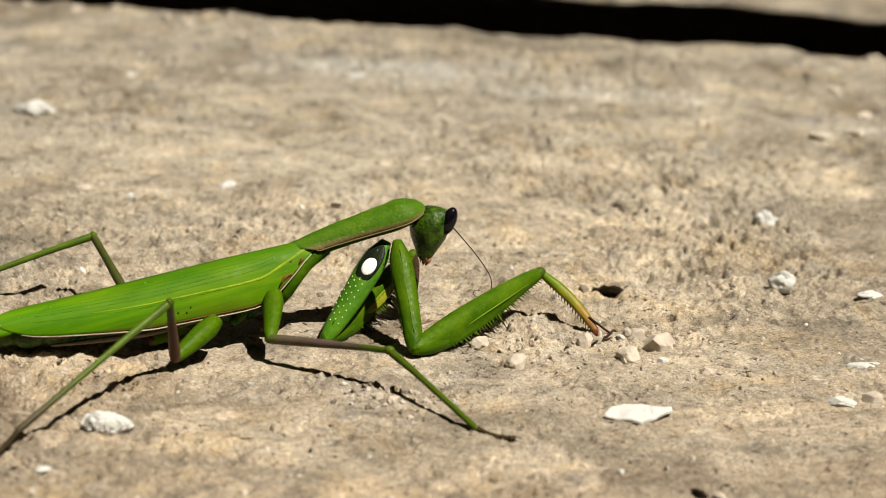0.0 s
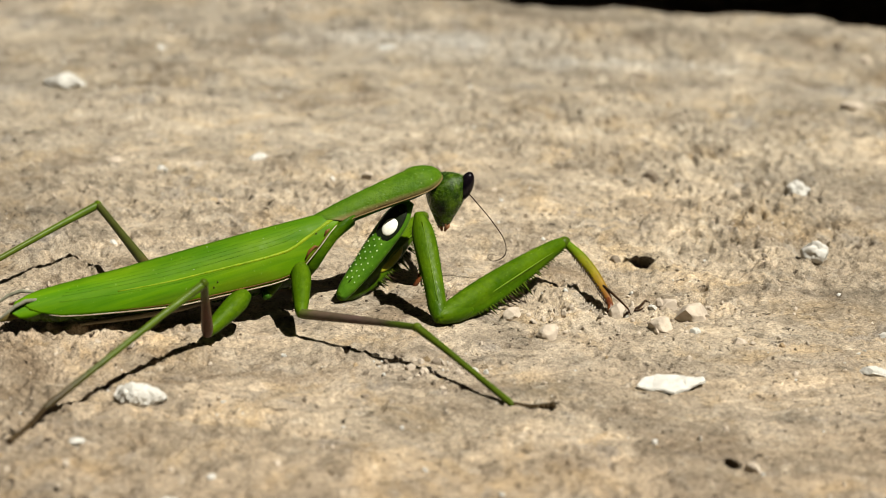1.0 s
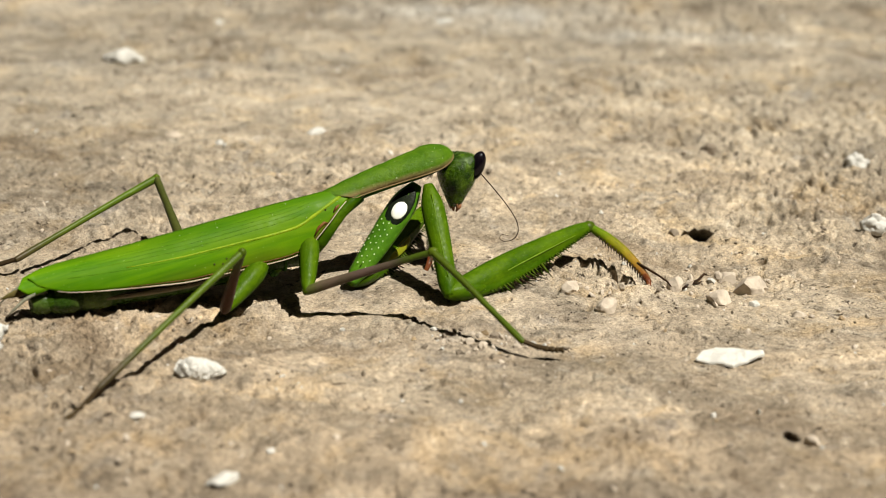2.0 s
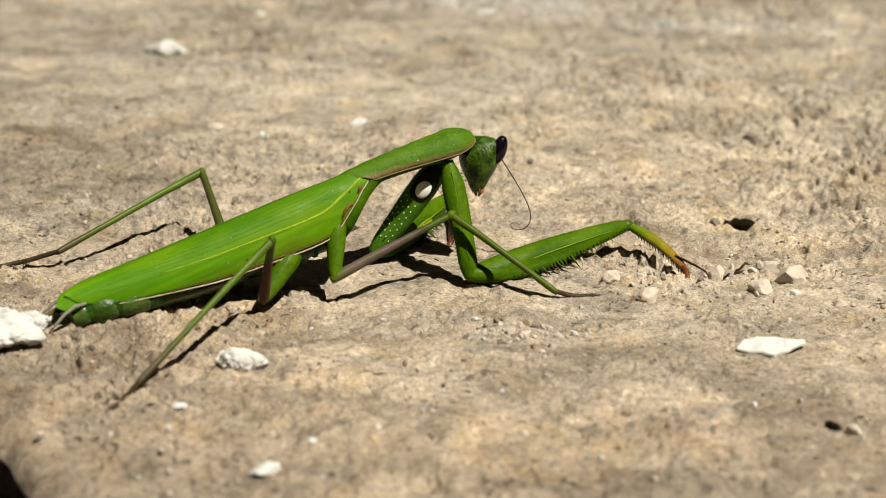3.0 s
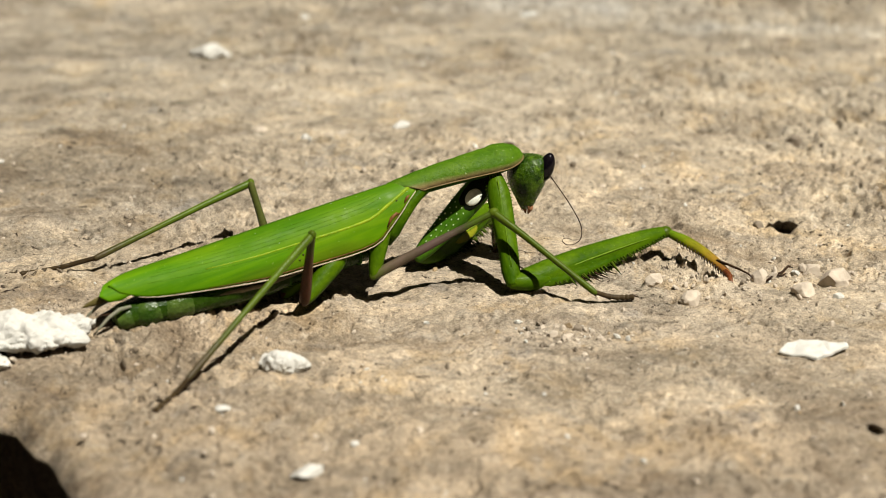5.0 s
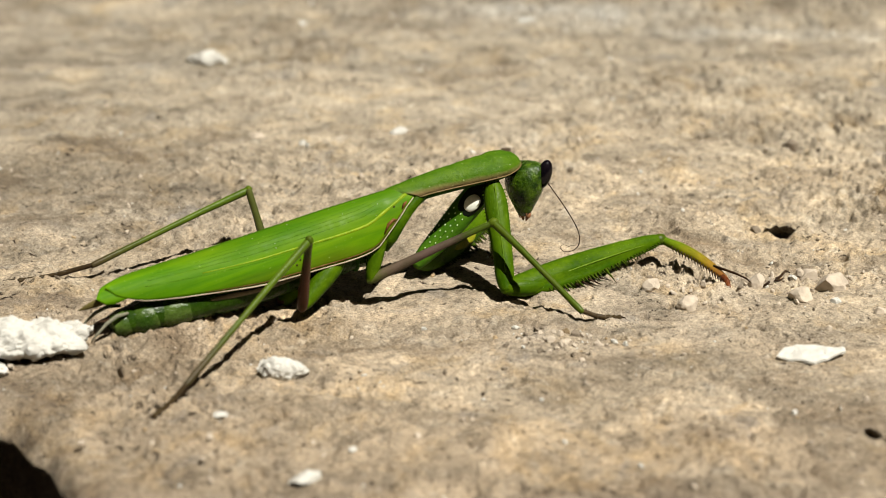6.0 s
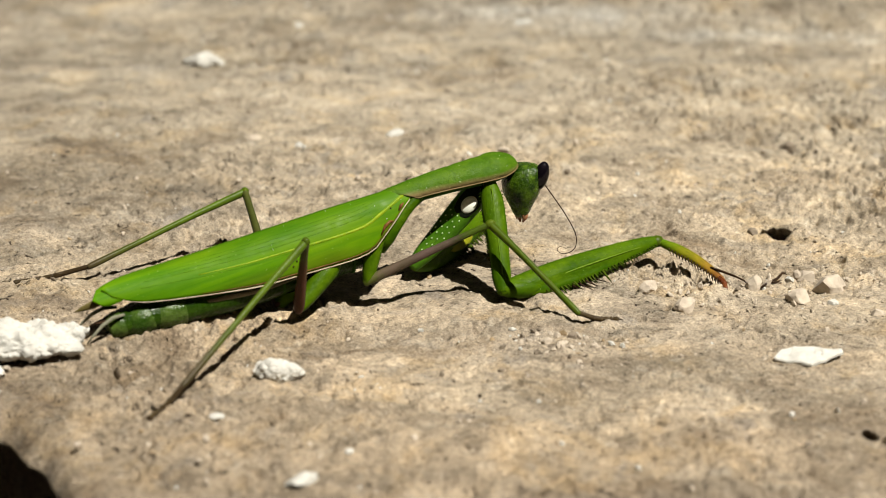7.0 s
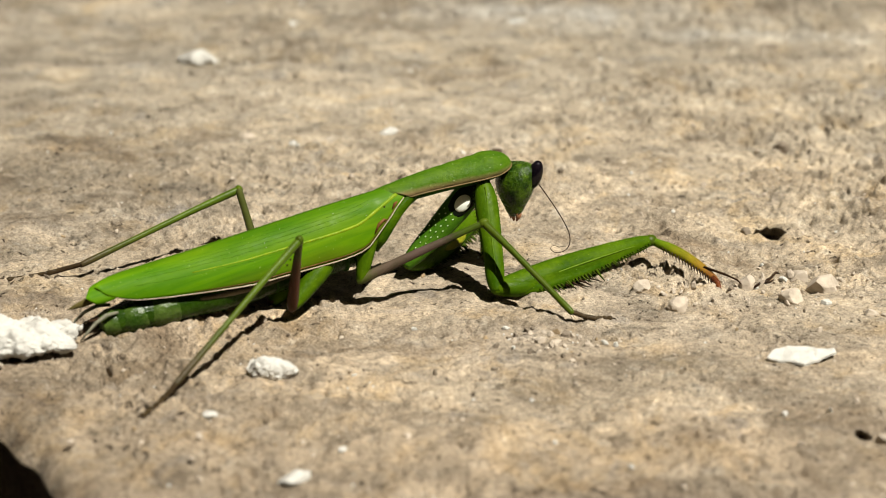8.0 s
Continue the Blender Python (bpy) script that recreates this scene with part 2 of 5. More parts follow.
HIND_THIGH = graded_skin("russet_thigh_with_green_knee", ((0, (0.105, 0.036, 0.020)), (7, (0.120, 0.045, 0.026)), (9.5, (0.085, 0.095, 0.02))), 11.0)
MID_THIGH = graded_skin("taupe_thigh_with_green_ends", ((0, (0.10, 0.15, 0.012)), (2.5, (0.150, 0.110, 0.070)), (9, (0.135, 0.088, 0.072)), (12.5, (0.120, 0.090, 0.062)), (15, (0.08, 0.13, 0.01))), 17.0)
JAW = skin_material("reddish_jaw", (0.30, 0.11, 0.05), (0.52, 0.26, 0.13), (1, 1, 1), 500, 0.3)
SHIN = graded_skin("green_shin_browning_to_the_foot", ((0, (0.095, 0.165, 0.007)), (12, (0.115, 0.185, 0.009)), (19, (0.105, 0.130, 0.016)), (24.5, (0.080, 0.055, 0.025))), 27.0)
CLAW_TIP = skin_material("red_brown_claw", (0.14, 0.035, 0.012), (0.26, 0.09, 0.03), (0.5, 1, 1), 400, 0.25, 0.3, 0.4)
NECK = shield_material()
MEMBRANE = skin_material("grey_membrane", (0.22, 0.19, 0.12), (0.36, 0.30, 0.20), (0.2, 1, 1))
WART = skin_material("pale_wart", (0.20, 0.32, 0.02), (0.34, 0.44, 0.06), roughness=0.25, specular=0.4)
FLANK_LINE = skin_material("pale_flank_line", (0.10, 0.20, 0.007), (0.18, 0.29, 0.02))
DOTS = skin_material("pale_green_dots", (0.75, 0.98, 0.45), (0.95, 1.15, 0.62))
BLACK = skin_material("black_patch", (0.008, 0.012, 0.008), (0.02, 0.028, 0.012))
YELLOW = skin_material("yellow_patch", (0.20, 0.24, 0.01), (0.34, 0.34, 0.02))
GREYISH = skin_material("grey_cercus", (0.22, 0.22, 0.15), (0.34, 0.33, 0.24))


# ---- mesh helpers ----
MM = 0.001


def part(name, bm, material, parent=None, label="", smooth=True):
    me = bpy.data.meshes.new(name)
    bmesh.ops.recalc_face_normals(bm, faces=bm.faces)
    for f in bm.faces:
        f.smooth = smooth
    bm.to_mesh(me)
    bm.free()
    me.materials.append(material)
    ob = new(name, me)
    ob.parent = parent
    if label:
        tagged(ob, label)
    return ob


def loft(bm, rings):
    """Closes a row of rings of points, all of one length, into a skin with capped ends."""
    rows = [[bm.verts.new(p) for p in ring] for ring in rings]
    n = len(rows[0])
    for a, b in zip(rows, rows[1:]):
        for k in range(n):
            bm.faces.new((a[k], a[(k + 1) % n], b[(k + 1) % n], b[k]))
    bm.faces.new(rows[0][::-1])
    bm.faces.new(rows[-1])
    return bm


def smooth_profile(profile, steps):
    """Profile rows (x, half width, half height, rise) drawn through smoothly."""
    p = np.array(profile, float)
    u = np.linspace(0, len(p) - 1, steps)
    out = []
    for v in u:
        i = min(int(v), len(p) - 2)
        a, b, c, d = p[max(i - 1, 0)], p[i], p[i + 1], p[min(i + 2, len(p) - 1)]
        w = v - i
        out.append(0.5 * (2 * b + (c - a) * w + (2 * a - 5 * b + 4 * c - d) * w * w + (3 * b - a - 3 * c + d) * w ** 3))
    return out


def limb(profile, steps=18, sides=12, bm=None):
    """A limb along +x: rows of (x, half width, half height, rise) in mm."""
    bm = bm or bmesh.new()
    rings = []
    for x, w, h, r in smooth_profile(profile, steps):
        rings.append([(x * MM, max(w, 0.02) * math.cos(a) * MM, (r + max(h, 0.02) * math.sin(a)) * MM)
                      for a in (2 * math.pi * k / sides for k in range(sides))])
    return loft(bm, rings)


def cord(points, radii, sides=8, bm=None):
    """A round cord through points in mm."""
    bm = bm or bmesh.new()
    pts = [Vector(p) for p in points]
    rings, side = [], None
    for i, p in enumerate(pts):
        along = (pts[min(i + 1, len(pts) - 1)] - pts[max(i - 1, 0)]).normalized()
        if side is None:
            side = along.orthogonal().normalized()
        side = (side - along * side.dot(along)).normalized()
        up = along.cross(side)
        r = radii[i] if isinstance(radii, (list, tuple)) else radii
        rings.append([(p + (side * math.cos(a) + up * math.sin(a)) * r) * MM for a in (2 * math.pi * k / sides for k in range(sides))])
    return loft(bm, rings)


def spike(bm, base, tip, r):
    """A thin thorn from base to tip, in mm."""
    base, tip = Vector(base), Vector(tip)
    side = (tip - base).orthogonal().normalized()
    up = (tip - base).normalized().cross(side)
    ring = [bm.verts.new((base + (side * math.cos(a) + up * math.sin(a)) * r) * MM) for a in (0, 1.57, 3.14, 4.71)]
    top = bm.verts.new(tip * MM)
    for k in range(4):
        bm.faces.new((ring[k], ring[(k + 1) % 4], top))
    bm.faces.new(ring[::-1])


def blob(center, radii, bm=None, level=3, turn=None):
    """An ellipsoid, in mm."""
    bm = bm or bmesh.new()
    m = Matrix.Translation(Vector(center) * MM) @ (turn or Matrix()) @ Matrix.Diagonal((*[r * MM for r in radii], 1))
    bmesh.ops.create_icosphere(bm, subdivisions=level, radius=1, matrix=m)
    return bm


TABLES = {}


def value_noise(x, y, cell, seed):
    """Smooth noise from -1 to 1 over arrays of places."""
    if seed not in TABLES:
        TABLES[seed] = np.random.RandomState(seed).uniform(-1, 1, (256, 256))
    table = TABLES[seed]
    u, v = x / cell + 1000, y / cell + 1000
    i, j = np.floor(u).astype(int), np.floor(v).astype(int)
    a, b = u - i, v - j
    a, b = a * a * (3 - 2 * a), b * b * (3 - 2 * b)
    at = lambda p, q: table[p % 256, q % 256]
    return (at(i, j) * (1 - a) + at(i + 1, j) * a) * (1 - b) + (at(i, j + 1) * (1 - a) + at(i + 1, j + 1) * a) * b


# ---- ledge and ground ----
FAR_EDGE = ((-900, 266), (-57, 185), (-10, 170), (33, 165), (69, 160), (103, 153.5), (118, 148), (900, 40))
FRONT_EDGE = ((-900, 48), (-75, -45.5), (-60, -52.5), (-52, -59), (-46, -67), (-42, -76), (-34, -91), (0, -112), (900, -240))
# pits: place, radii and depth in mm
PITS = ((47.9, 6.9, 1.95, 1.25, 9.0), (42.2, 39.7, 0.6, 1.0, 1.4), (41.3, 20.1, 0.45, 0.9, 1.2), (35.7, 28.9, 0.5, 0.8, 1.0), (24.8, 25.4, 0.5, 0.8, 1.0), (57.1, 29.9, 1.5, 0.8, 0.9),
        (13.5, -41.7, 0.5, 0.7, 0.8), (30.6, -32.8, 0.6, 0.8, 1.0), (39.0, -48.5, 0.6, 0.9, 0.7), (63.0, 43.1, 1.2, 0.8, 0.9), (59.3, 50.5, 0.7, 0.8, 0.8), (25.9, -27.8, 0.5, 0.8, 0.9), (50.2, -63.5, 0.8, 1.1, 3.0), (-33.6, 4.0, 0.55, 0.9, 1.6), (0.4, -33.5, 0.5, 0.8, 0.9), (29.6, -24.6, 0.6, 1.2, 1.4), (61.5, 74, 1.2, 1.6, 1.0),
        (64, -52, 0.8, 1.2, 0.8), (10.5, 60, 2.2, 1.0, 0.7), (24.5, -33.5, 0.5, 0.9, 0.7), (70.5, 82.5, 1.0, 1.8, 0.9))


def ledge_height(x, y):
    """Height in mm of the ledge's skin over places in mm."""
    z = 0.45 * value_noise(x, y, 26, 1) + 0.30 * value_noise(x, y, 9, 2)
    x2, y2 = x + 0.9 * value_noise(x, y, 2.7, 10), y + 0.9 * value_noise(x, y, 2.7, 11)
    z += 0.26 * value_noise(x2, y2, 3.6, 3)
    worn = np.exp(-((x - 50) / 45) ** 2 - ((y - 8) / 42) ** 2) + 0.35 * np.exp(-((x - 90) / 40) ** 2 - ((y - 95) / 50) ** 2)
    rough = np.clip(0.36 + 0.75 * worn + 0.6 * value_noise(x, y, 34, 4) + 0.3 * value_noise(x, y, 11, 13), 0.22, 1.6) * 1.5
    z += rough * (0.30 - 0.75 * np.abs(value_noise(x2, y2, 2.3, 5)) ** 0.8 + 0.42 * np.abs(value_noise(x2, y2, 1.15, 6)) + 0.24 * value_noise(x2, y2, 0.7, 12))
    chips = np.clip(value_noise(x2, y2, 4.6, 7) + 0.5 * value_noise(x2, y2, 1.6, 8) - 0.76, 0, 1)
    z -= rough * 1.6 * chips
    # creases and pinholes that catch the low light
    crease = np.exp(-np.abs(value_noise(x2, y2, 3.1, 14)) / 0.05) * np.clip(0.25 + value_noise(x, y, 6.5, 15), 0, 1)
    pin = np.clip(value_noise(x2, y2, 0.95, 16) + 0.35 * value_noise(x, y, 5, 17) - 0.60, 0, 1)
    z -= rough * (0.40 * crease + 3.0 * pin)
    # flaked skin: low plates with crisp broken rims
    plate = value_noise(x2, y2, 6.2, 18) + 0.45 * value_noise(x2, y2, 2.1, 19) + 0.2 * value_noise(x2, y2, 0.9, 20)
    z += rough * 0.16 * (np.tanh(9 * (plate - 0.12)) + np.tanh(9 * (plate + 0.38)))
    for px, py, rx, ry, deep in PITS:
        wob = 0.25 * value_noise(x, y, 0.8, 9)
        z -= deep * np.clip(1.25 - ((x - px) / rx) ** 2 - ((y - py) / ry) ** 2 + wob, 0, 1) ** 0.35
    return z


def lattice(name, xs, ys, fill, material, kind="structure", label="", category=""):
    """A sheet over a lattice; fill gives x, y and z in mm for the two index fields."""
    gx, gy = np.meshgrid(xs, ys)
    px, py, pz = fill(gx, gy)
    me = bpy.data.meshes.new(name)
    rows, cols = gx.shape
    me.vertices.add(rows * cols)
    me.vertices.foreach_set("co", (np.stack([px, py, pz], -1).reshape(-1) * MM).astype(np.float32))
    k = (np.arange(rows - 1)[:, None] * cols + np.arange(cols - 1)[None]).reshape(-1)
    quads = np.stack([k, k + 1, k + cols + 1, k + cols], -1)
    me.loops.add(quads.size)
    me.loops.foreach_set("vertex_index", quads.reshape(-1).astype(np.int32))
    me.polygons.add(len(quads))
    me.polygons.foreach_set("loop_start", (np.arange(len(quads)) * 4).astype(np.int32))
    me.polygons.foreach_set("use_smooth", np.ones(len(quads), bool))
    me.update(calc_edges=True)
    me.materials.append(material)
    return tagged(new(name, me), label, category, kind=kind)


def steps(*stretches):
    """Joined evenly spaced stretches (start, end, step)."""
    return np.unique(np.concatenate([np.arange(a, b + c * 0.5, c) for a, b, c in stretches]).round(3))


def build_ledge():
    xs = steps((-900, -130, 70), (-120, -66, 1.2), (-65, 84, 0.26), (84.5, 170, 0.8), (180, 900, 72))
    # v from 0 to 1 runs over the top from front to far edge; beyond it the faces go down
    vs = np.concatenate([-np.array([1.0, 0.5, 0.2, 0.08, 0.03, 0.012, 0.004]), np.linspace(0, 0.62, 640), np.linspace(0.6215, 1, 200), 1 + np.array([0.004, 0.012, 0.03, 0.08, 0.3, 1.0])])

    def fill(gx, gv):
        front = np.interp(gx, *zip(*FRONT_EDGE)) + 1.8 * value_noise(gx, gx * 0, 9, 21) + 1.1 * value_noise(gx, gx * 0, 2.6, 22)
        far = np.interp(gx, *zip(*FAR_EDGE)) + 1.6 * value_noise(gx, gx * 0, 11, 23) + 0.9 * value_noise(gx, gx * 0, 3, 24)
        v = np.clip(gv, 0, 1)
        y = front + (far - front) * v
        z = ledge_height(gx, y)
        away = np.clip(y - front, 0, 999) * 0.55
        z = z * (1 - np.exp(-(away / 9) ** 2)) - 1.6 * np.exp(-np.clip(far - y, 0, 99) / 1.3) - 3.4 * np.exp(-away / 2.6)
        down = np.maximum(-gv, gv - 1).clip(0)
        crumple = 2.5 * value_noise(gx, down * 140, 12, 25) + value_noise(gx, down * 140, 3, 26)
        y = y + np.where(gv < 0, -1, 1) * np.where(down > 0, np.minimum(down * 60, 1.2) - down * 60 + crumple * np.where(gv < 0, 0.2, 1.0) * np.minimum(down * 12, 1), 0)
        # the deepest hole runs in under the stone behind it
        for px, py, deep in ((47.9, 6.9, 9.0), (50.0, -63.5, 4.0)):
            y = y + 2.1 * np.clip(-0.8 - z, 0, deep) * (((gx - px) / 3.2) ** 2 + ((y - py) / 3.0) ** 2 < 1)
        return gx, y, np.where(down > 0, z - down * 140, z)

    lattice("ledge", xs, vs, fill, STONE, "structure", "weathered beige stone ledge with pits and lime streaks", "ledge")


def build_surroundings():
    # one sheet from the foot of the ledge to the horizon, blackened as gap shade
    r = np.array([-60000, -8000, -1500, *np.arange(-600, 601, 25), 1500, 8000, 60000.0])
    lattice("ground", r, r, lambda gx, gy: (gx, gy, -118 + 7 * value_noise(gx, gy, 60, 31) + 2 * value_noise(gx, gy, 22, 32)), SHADE_SOIL, "structure",
            "bare soil below the stone ledge, coloured near-black for the gap's shade", "ground")

    # the neighbouring slab past the gap, undercut along its near edge
    def fill(gx, gv):
        near = np.interp(gx, (-900, 96, 128, 900), (330, 195, 184, 60)) + 2 * value_noise(gx, gx * 0, 18, 33) + 0.8 * value_noise(gx, gx * 0, 4, 34)
        top = near + np.clip(gv, 0, None)
        z = 0.6 * value_noise(gx, top, 30, 35) + 0.3 * value_noise(gx, top, 8, 36) - 2.0 * np.exp(-np.clip(gv, 0, 99) / 1.5)
        under = np.clip(-gv, 0, None)
        return gx, top + np.minimum(under * 14, 168), z - np.minimum(under * 0.6, 2.5) - np.clip(under - 12, 0, None) * 8
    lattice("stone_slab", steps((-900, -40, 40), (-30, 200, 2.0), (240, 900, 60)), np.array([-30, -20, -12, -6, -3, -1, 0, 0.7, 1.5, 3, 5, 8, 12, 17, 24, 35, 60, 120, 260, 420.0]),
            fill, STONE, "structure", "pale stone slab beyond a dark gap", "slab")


def build_sky_blockers():
    """Plain unseen walls, behind the viewer and past the slabs, added to block sky light."""
    for name, y in (("wall_south", -1.65), ("wall_north", 1.9)):
        bm = bmesh.new()
        bmesh.ops.create_cube(bm, size=1, matrix=Matrix.Translation((0, y, 1.9)) @ Matrix.Diagonal((9, 0.25, 4.2, 1)))
        bmesh.ops.bevel(bm, geom=bm.edges[:], offset=0.01, segments=2, affect="EDGES")
        tagged(part(name, bm, BLOCKER, None, "", False), "plain dark unseen wall added to block sky light", "wall", kind="structure")


build_ledge()
build_surroundings()
build_sky_blockers()


# ---- stones on the ledge ----
def ground_at(x, y):
    return float(ledge_height(np.array([float(x)]), np.array([float(y)]))[0])


def stone(name, x, y, size, material, label, category, seed, level=3, rough=0.28, sharp=1.0, turn=0.0, group=""):
    """A broken stone of the given width, depth and height in mm, part-sunk in the ledge."""
    w, d, h = size
    bm = bmesh.new()
    bmesh.ops.create_icosphere(bm, subdivisions=level, radius=1)
    off = Vector((seed * 7.13, seed * 3.7, seed * 1.9))
    rng = random.Random(seed)
    cuts = [(Vector((rng.uniform(-1, 1), rng.uniform(-1, 1), rng.uniform(-0.2, 1))).normalized(), rng.uniform(0.5, 0.82)) for _ in range(int(11 * sharp))]
    for v in bm.verts:
        p = v.co.normalized()
        q = p * (1 + rough * noise.noise(p * 1.4 + off) + rough * 0.4 * noise.noise(p * 3.2 + off) + rough * 0.1 * noise.noise(p * 8 + off))
        for nrm, lim in cuts:
            over = q.dot(nrm) - lim
            if over > 0:
                q -= nrm * over * 0.95
        q += p * (0.018 * noise.noise(p * 11 + off) + 0.008 * noise.noise(p * 24 + off)) * (rough > 0.29)
        v.co = Vector((q.x * w / 2, q.y * d / 2, max(q.z, -0.75) * h / 1.7)) * MM
    low = min(v.co.z for v in bm.verts)
    for v in bm.verts:
        v.co.z -= low
    ob = part(name, bm, material, None, "", smooth=level > 4)
    ob.matrix_world = pose(x * MM, y * MM, (ground_at(x, y) - 0.24 * h) * MM, 0, 0, turn)
    return tagged(ob, label, category, group)


WHITES = "chips of white plaster"
PEBBLES = "pebbles on the ledge"
white = "rough white plaster chip lying on the stone"
sandy = "angular sandy pebble on the stone ledge"
def crumbly(name, x, y, size, label, seed, turn, lift, prongs, grit=1.0):
    """A torn crust of plaster, flat on top, ragged round its rim and hollow beneath; prongs: bearing in degrees, reach, width and rise."""
    w, d, h = size
    bm = bmesh.new()
    bmesh.ops.create_icosphere(bm, subdivisions=6, radius=1)
    off = Vector((seed * 7.13, seed * 3.7, seed * 1.9))
    for v in bm.verts:
        p = v.co.normalized()
        a = math.atan2(p.y, p.x)
        flat = math.hypot(p.x, p.y)
        reach = 1 + 0.22 * noise.noise(Vector((math.cos(a) * 1.6, math.sin(a) * 1.6, 0)) + off) + 0.10 * noise.noise(Vector((math.cos(a) * 5, math.sin(a) * 5, 3)) + off)
        rise = 0.0
        for bearing, far, wide, lifted in prongs:
            k = math.exp(-((math.degrees(a) - bearing + 180) % 360 - 180) ** 2 / wide ** 2) * flat ** 2
            reach += far * k
            rise += lifted * k
        z = math.copysign(abs(p.z) ** 0.8, p.z)
        v.co = Vector((p.x * reach * w / 2, p.y * reach * d / 2, (z if z > 0 else z * 0.55 + 0.25 * flat) * h / 1.5 + rise)) * MM
    bm.normal_update()
    for v in bm.verts:
        q = v.co * 1000 + off
        v.co += v.normal * MM * grit * (0.55 * noise.noise(q * 0.42) + 0.50 * (abs(noise.noise(q * 0.75)) - 0.25) + 0.30 * (abs(noise.noise(q * 1.6)) - 0.2) + 0.12 * noise.noise(q * 3.4) + 0.06 * noise.noise(q * 6.5))
    low = min(v.co.z for v in bm.verts)
    for v in bm.verts:
        v.co.z -= low
    ob = part(name, bm, WHITE_CRUST, None)
    ob.matrix_world = pose(x * MM, y * MM, (ground_at(x, y) + lift) * MM, 0, 0, turn)
    return tagged(ob, label, "plaster", WHITES)


crumbly("plaster_lump", -53.6, -39.4, (15.5, 8.5, 4.2), "large crumbly white plaster lump beside the abdomen", 2, 4, -0.7, ((12, 0.22, 14, 0.9), (-28, 0.16, 12, -0.3), (-120, 0.15, 20, 0)), 1.35)
stone("plaster_chip", -57, -45.5, (5.5, 4, 1.6), WHITE_CRUST, white, "plaster", 3, 4, 0.35, 0.6, 0, WHITES)
crumbly("plaster_chip", -20.3, -47.6, (5.2, 3.6, 3.0), "knobbly cream plaster chip with a pointed end", 9, -8, -0.45, ((8, 0.30, 18, 0.0), (150, 0.16, 30, 0.6)), 0.62)


def flake(x, y, outline, thick, material, label, tilt):
    """A thin broken shard with a chamfered rim, lying tilted."""
    bm = bmesh.new()
    rings = [[(px * k * MM, py * k * MM, z * MM) for px, py in outline] for k, z in ((0.9, 0.0), (1.0, 0.25 * thick), (0.99, 0.8 * thick), (0.93, thick))]
    loft(bm, rings)
    bmesh.ops.triangulate(bm, faces=bm.faces[:])
    bmesh.ops.subdivide_edges(bm, edges=bm.edges[:], cuts=2, use_grid_fill=True)
    for v in bm.verts:
        v.co += Vector((0, 0, 1)) * noise.noise(v.co * 900) * 0.00018 + v.normal * noise.noise(v.co * 2100) * 0.00008
    ob = part("plaster_flake", bm, material, None, "", False)
    ob.matrix_world = pose(x * MM, y * MM, (ground_at(x, y) + 0.1) * MM, *tilt)
    return tagged(ob, label, "plaster", WHITES)


flake(45.9, -40.2, ((-4.3, -0.8), (-3.0, -1.6), (-0.8, -2.3), (0.4, -2.7), (2.2, -1.5), (3.4, -0.6), (4.6, 0.5), (4.5, 1.3), (2.3, 1.2), (1.2, 1.9), (-1.6, 2.1), (-3.2, 1.5)), 0.6, WHITE_CRUST,
      "flat white plaster flake with a sharp edge", (6, -3, -4))
for k, (x, y, w, d, h) in enumerate(((-42.2, 96, 6.4, 4, 3.2), (-7.8, 54, 3.0, 2.4, 1.2), (15.5, 125, 4.2, 2.8, 0.9), (-26.8, 122, 1.9, 1.6, 1.1), (76.7, 39, 3.4, 3, 2.8),
                                     (73.7, 8.0, 4.0, 3.2, 3.3), (-15.8, -77, 4.0, 2.6, 1.0), (-26.8, -60.5, 1.8, 1.6, 0.7), (-23.1, 48, 1.6, 1.3, 0.8), (-10.8, -69, 1.0, 0.9, 0.5),
                                     (73, -35.5, 3.8, 2.4, 1.2), (78.6, -23.5, 4.6, 2.4, 1.0), (51.7, -22.6, 1.4, 1.1, 0.8), (-41, -47, 0.9, 0.8, 0.4), (85.3, 3, 3.3, 2.2, 1.0))):
    stone("plaster_chip", x, y, (w, d, h), WHITE_CRUST, white, "plaster", 20 + k, 5, 0.38, 0.25, 25 * math.sin(k * 2.3), WHITES)
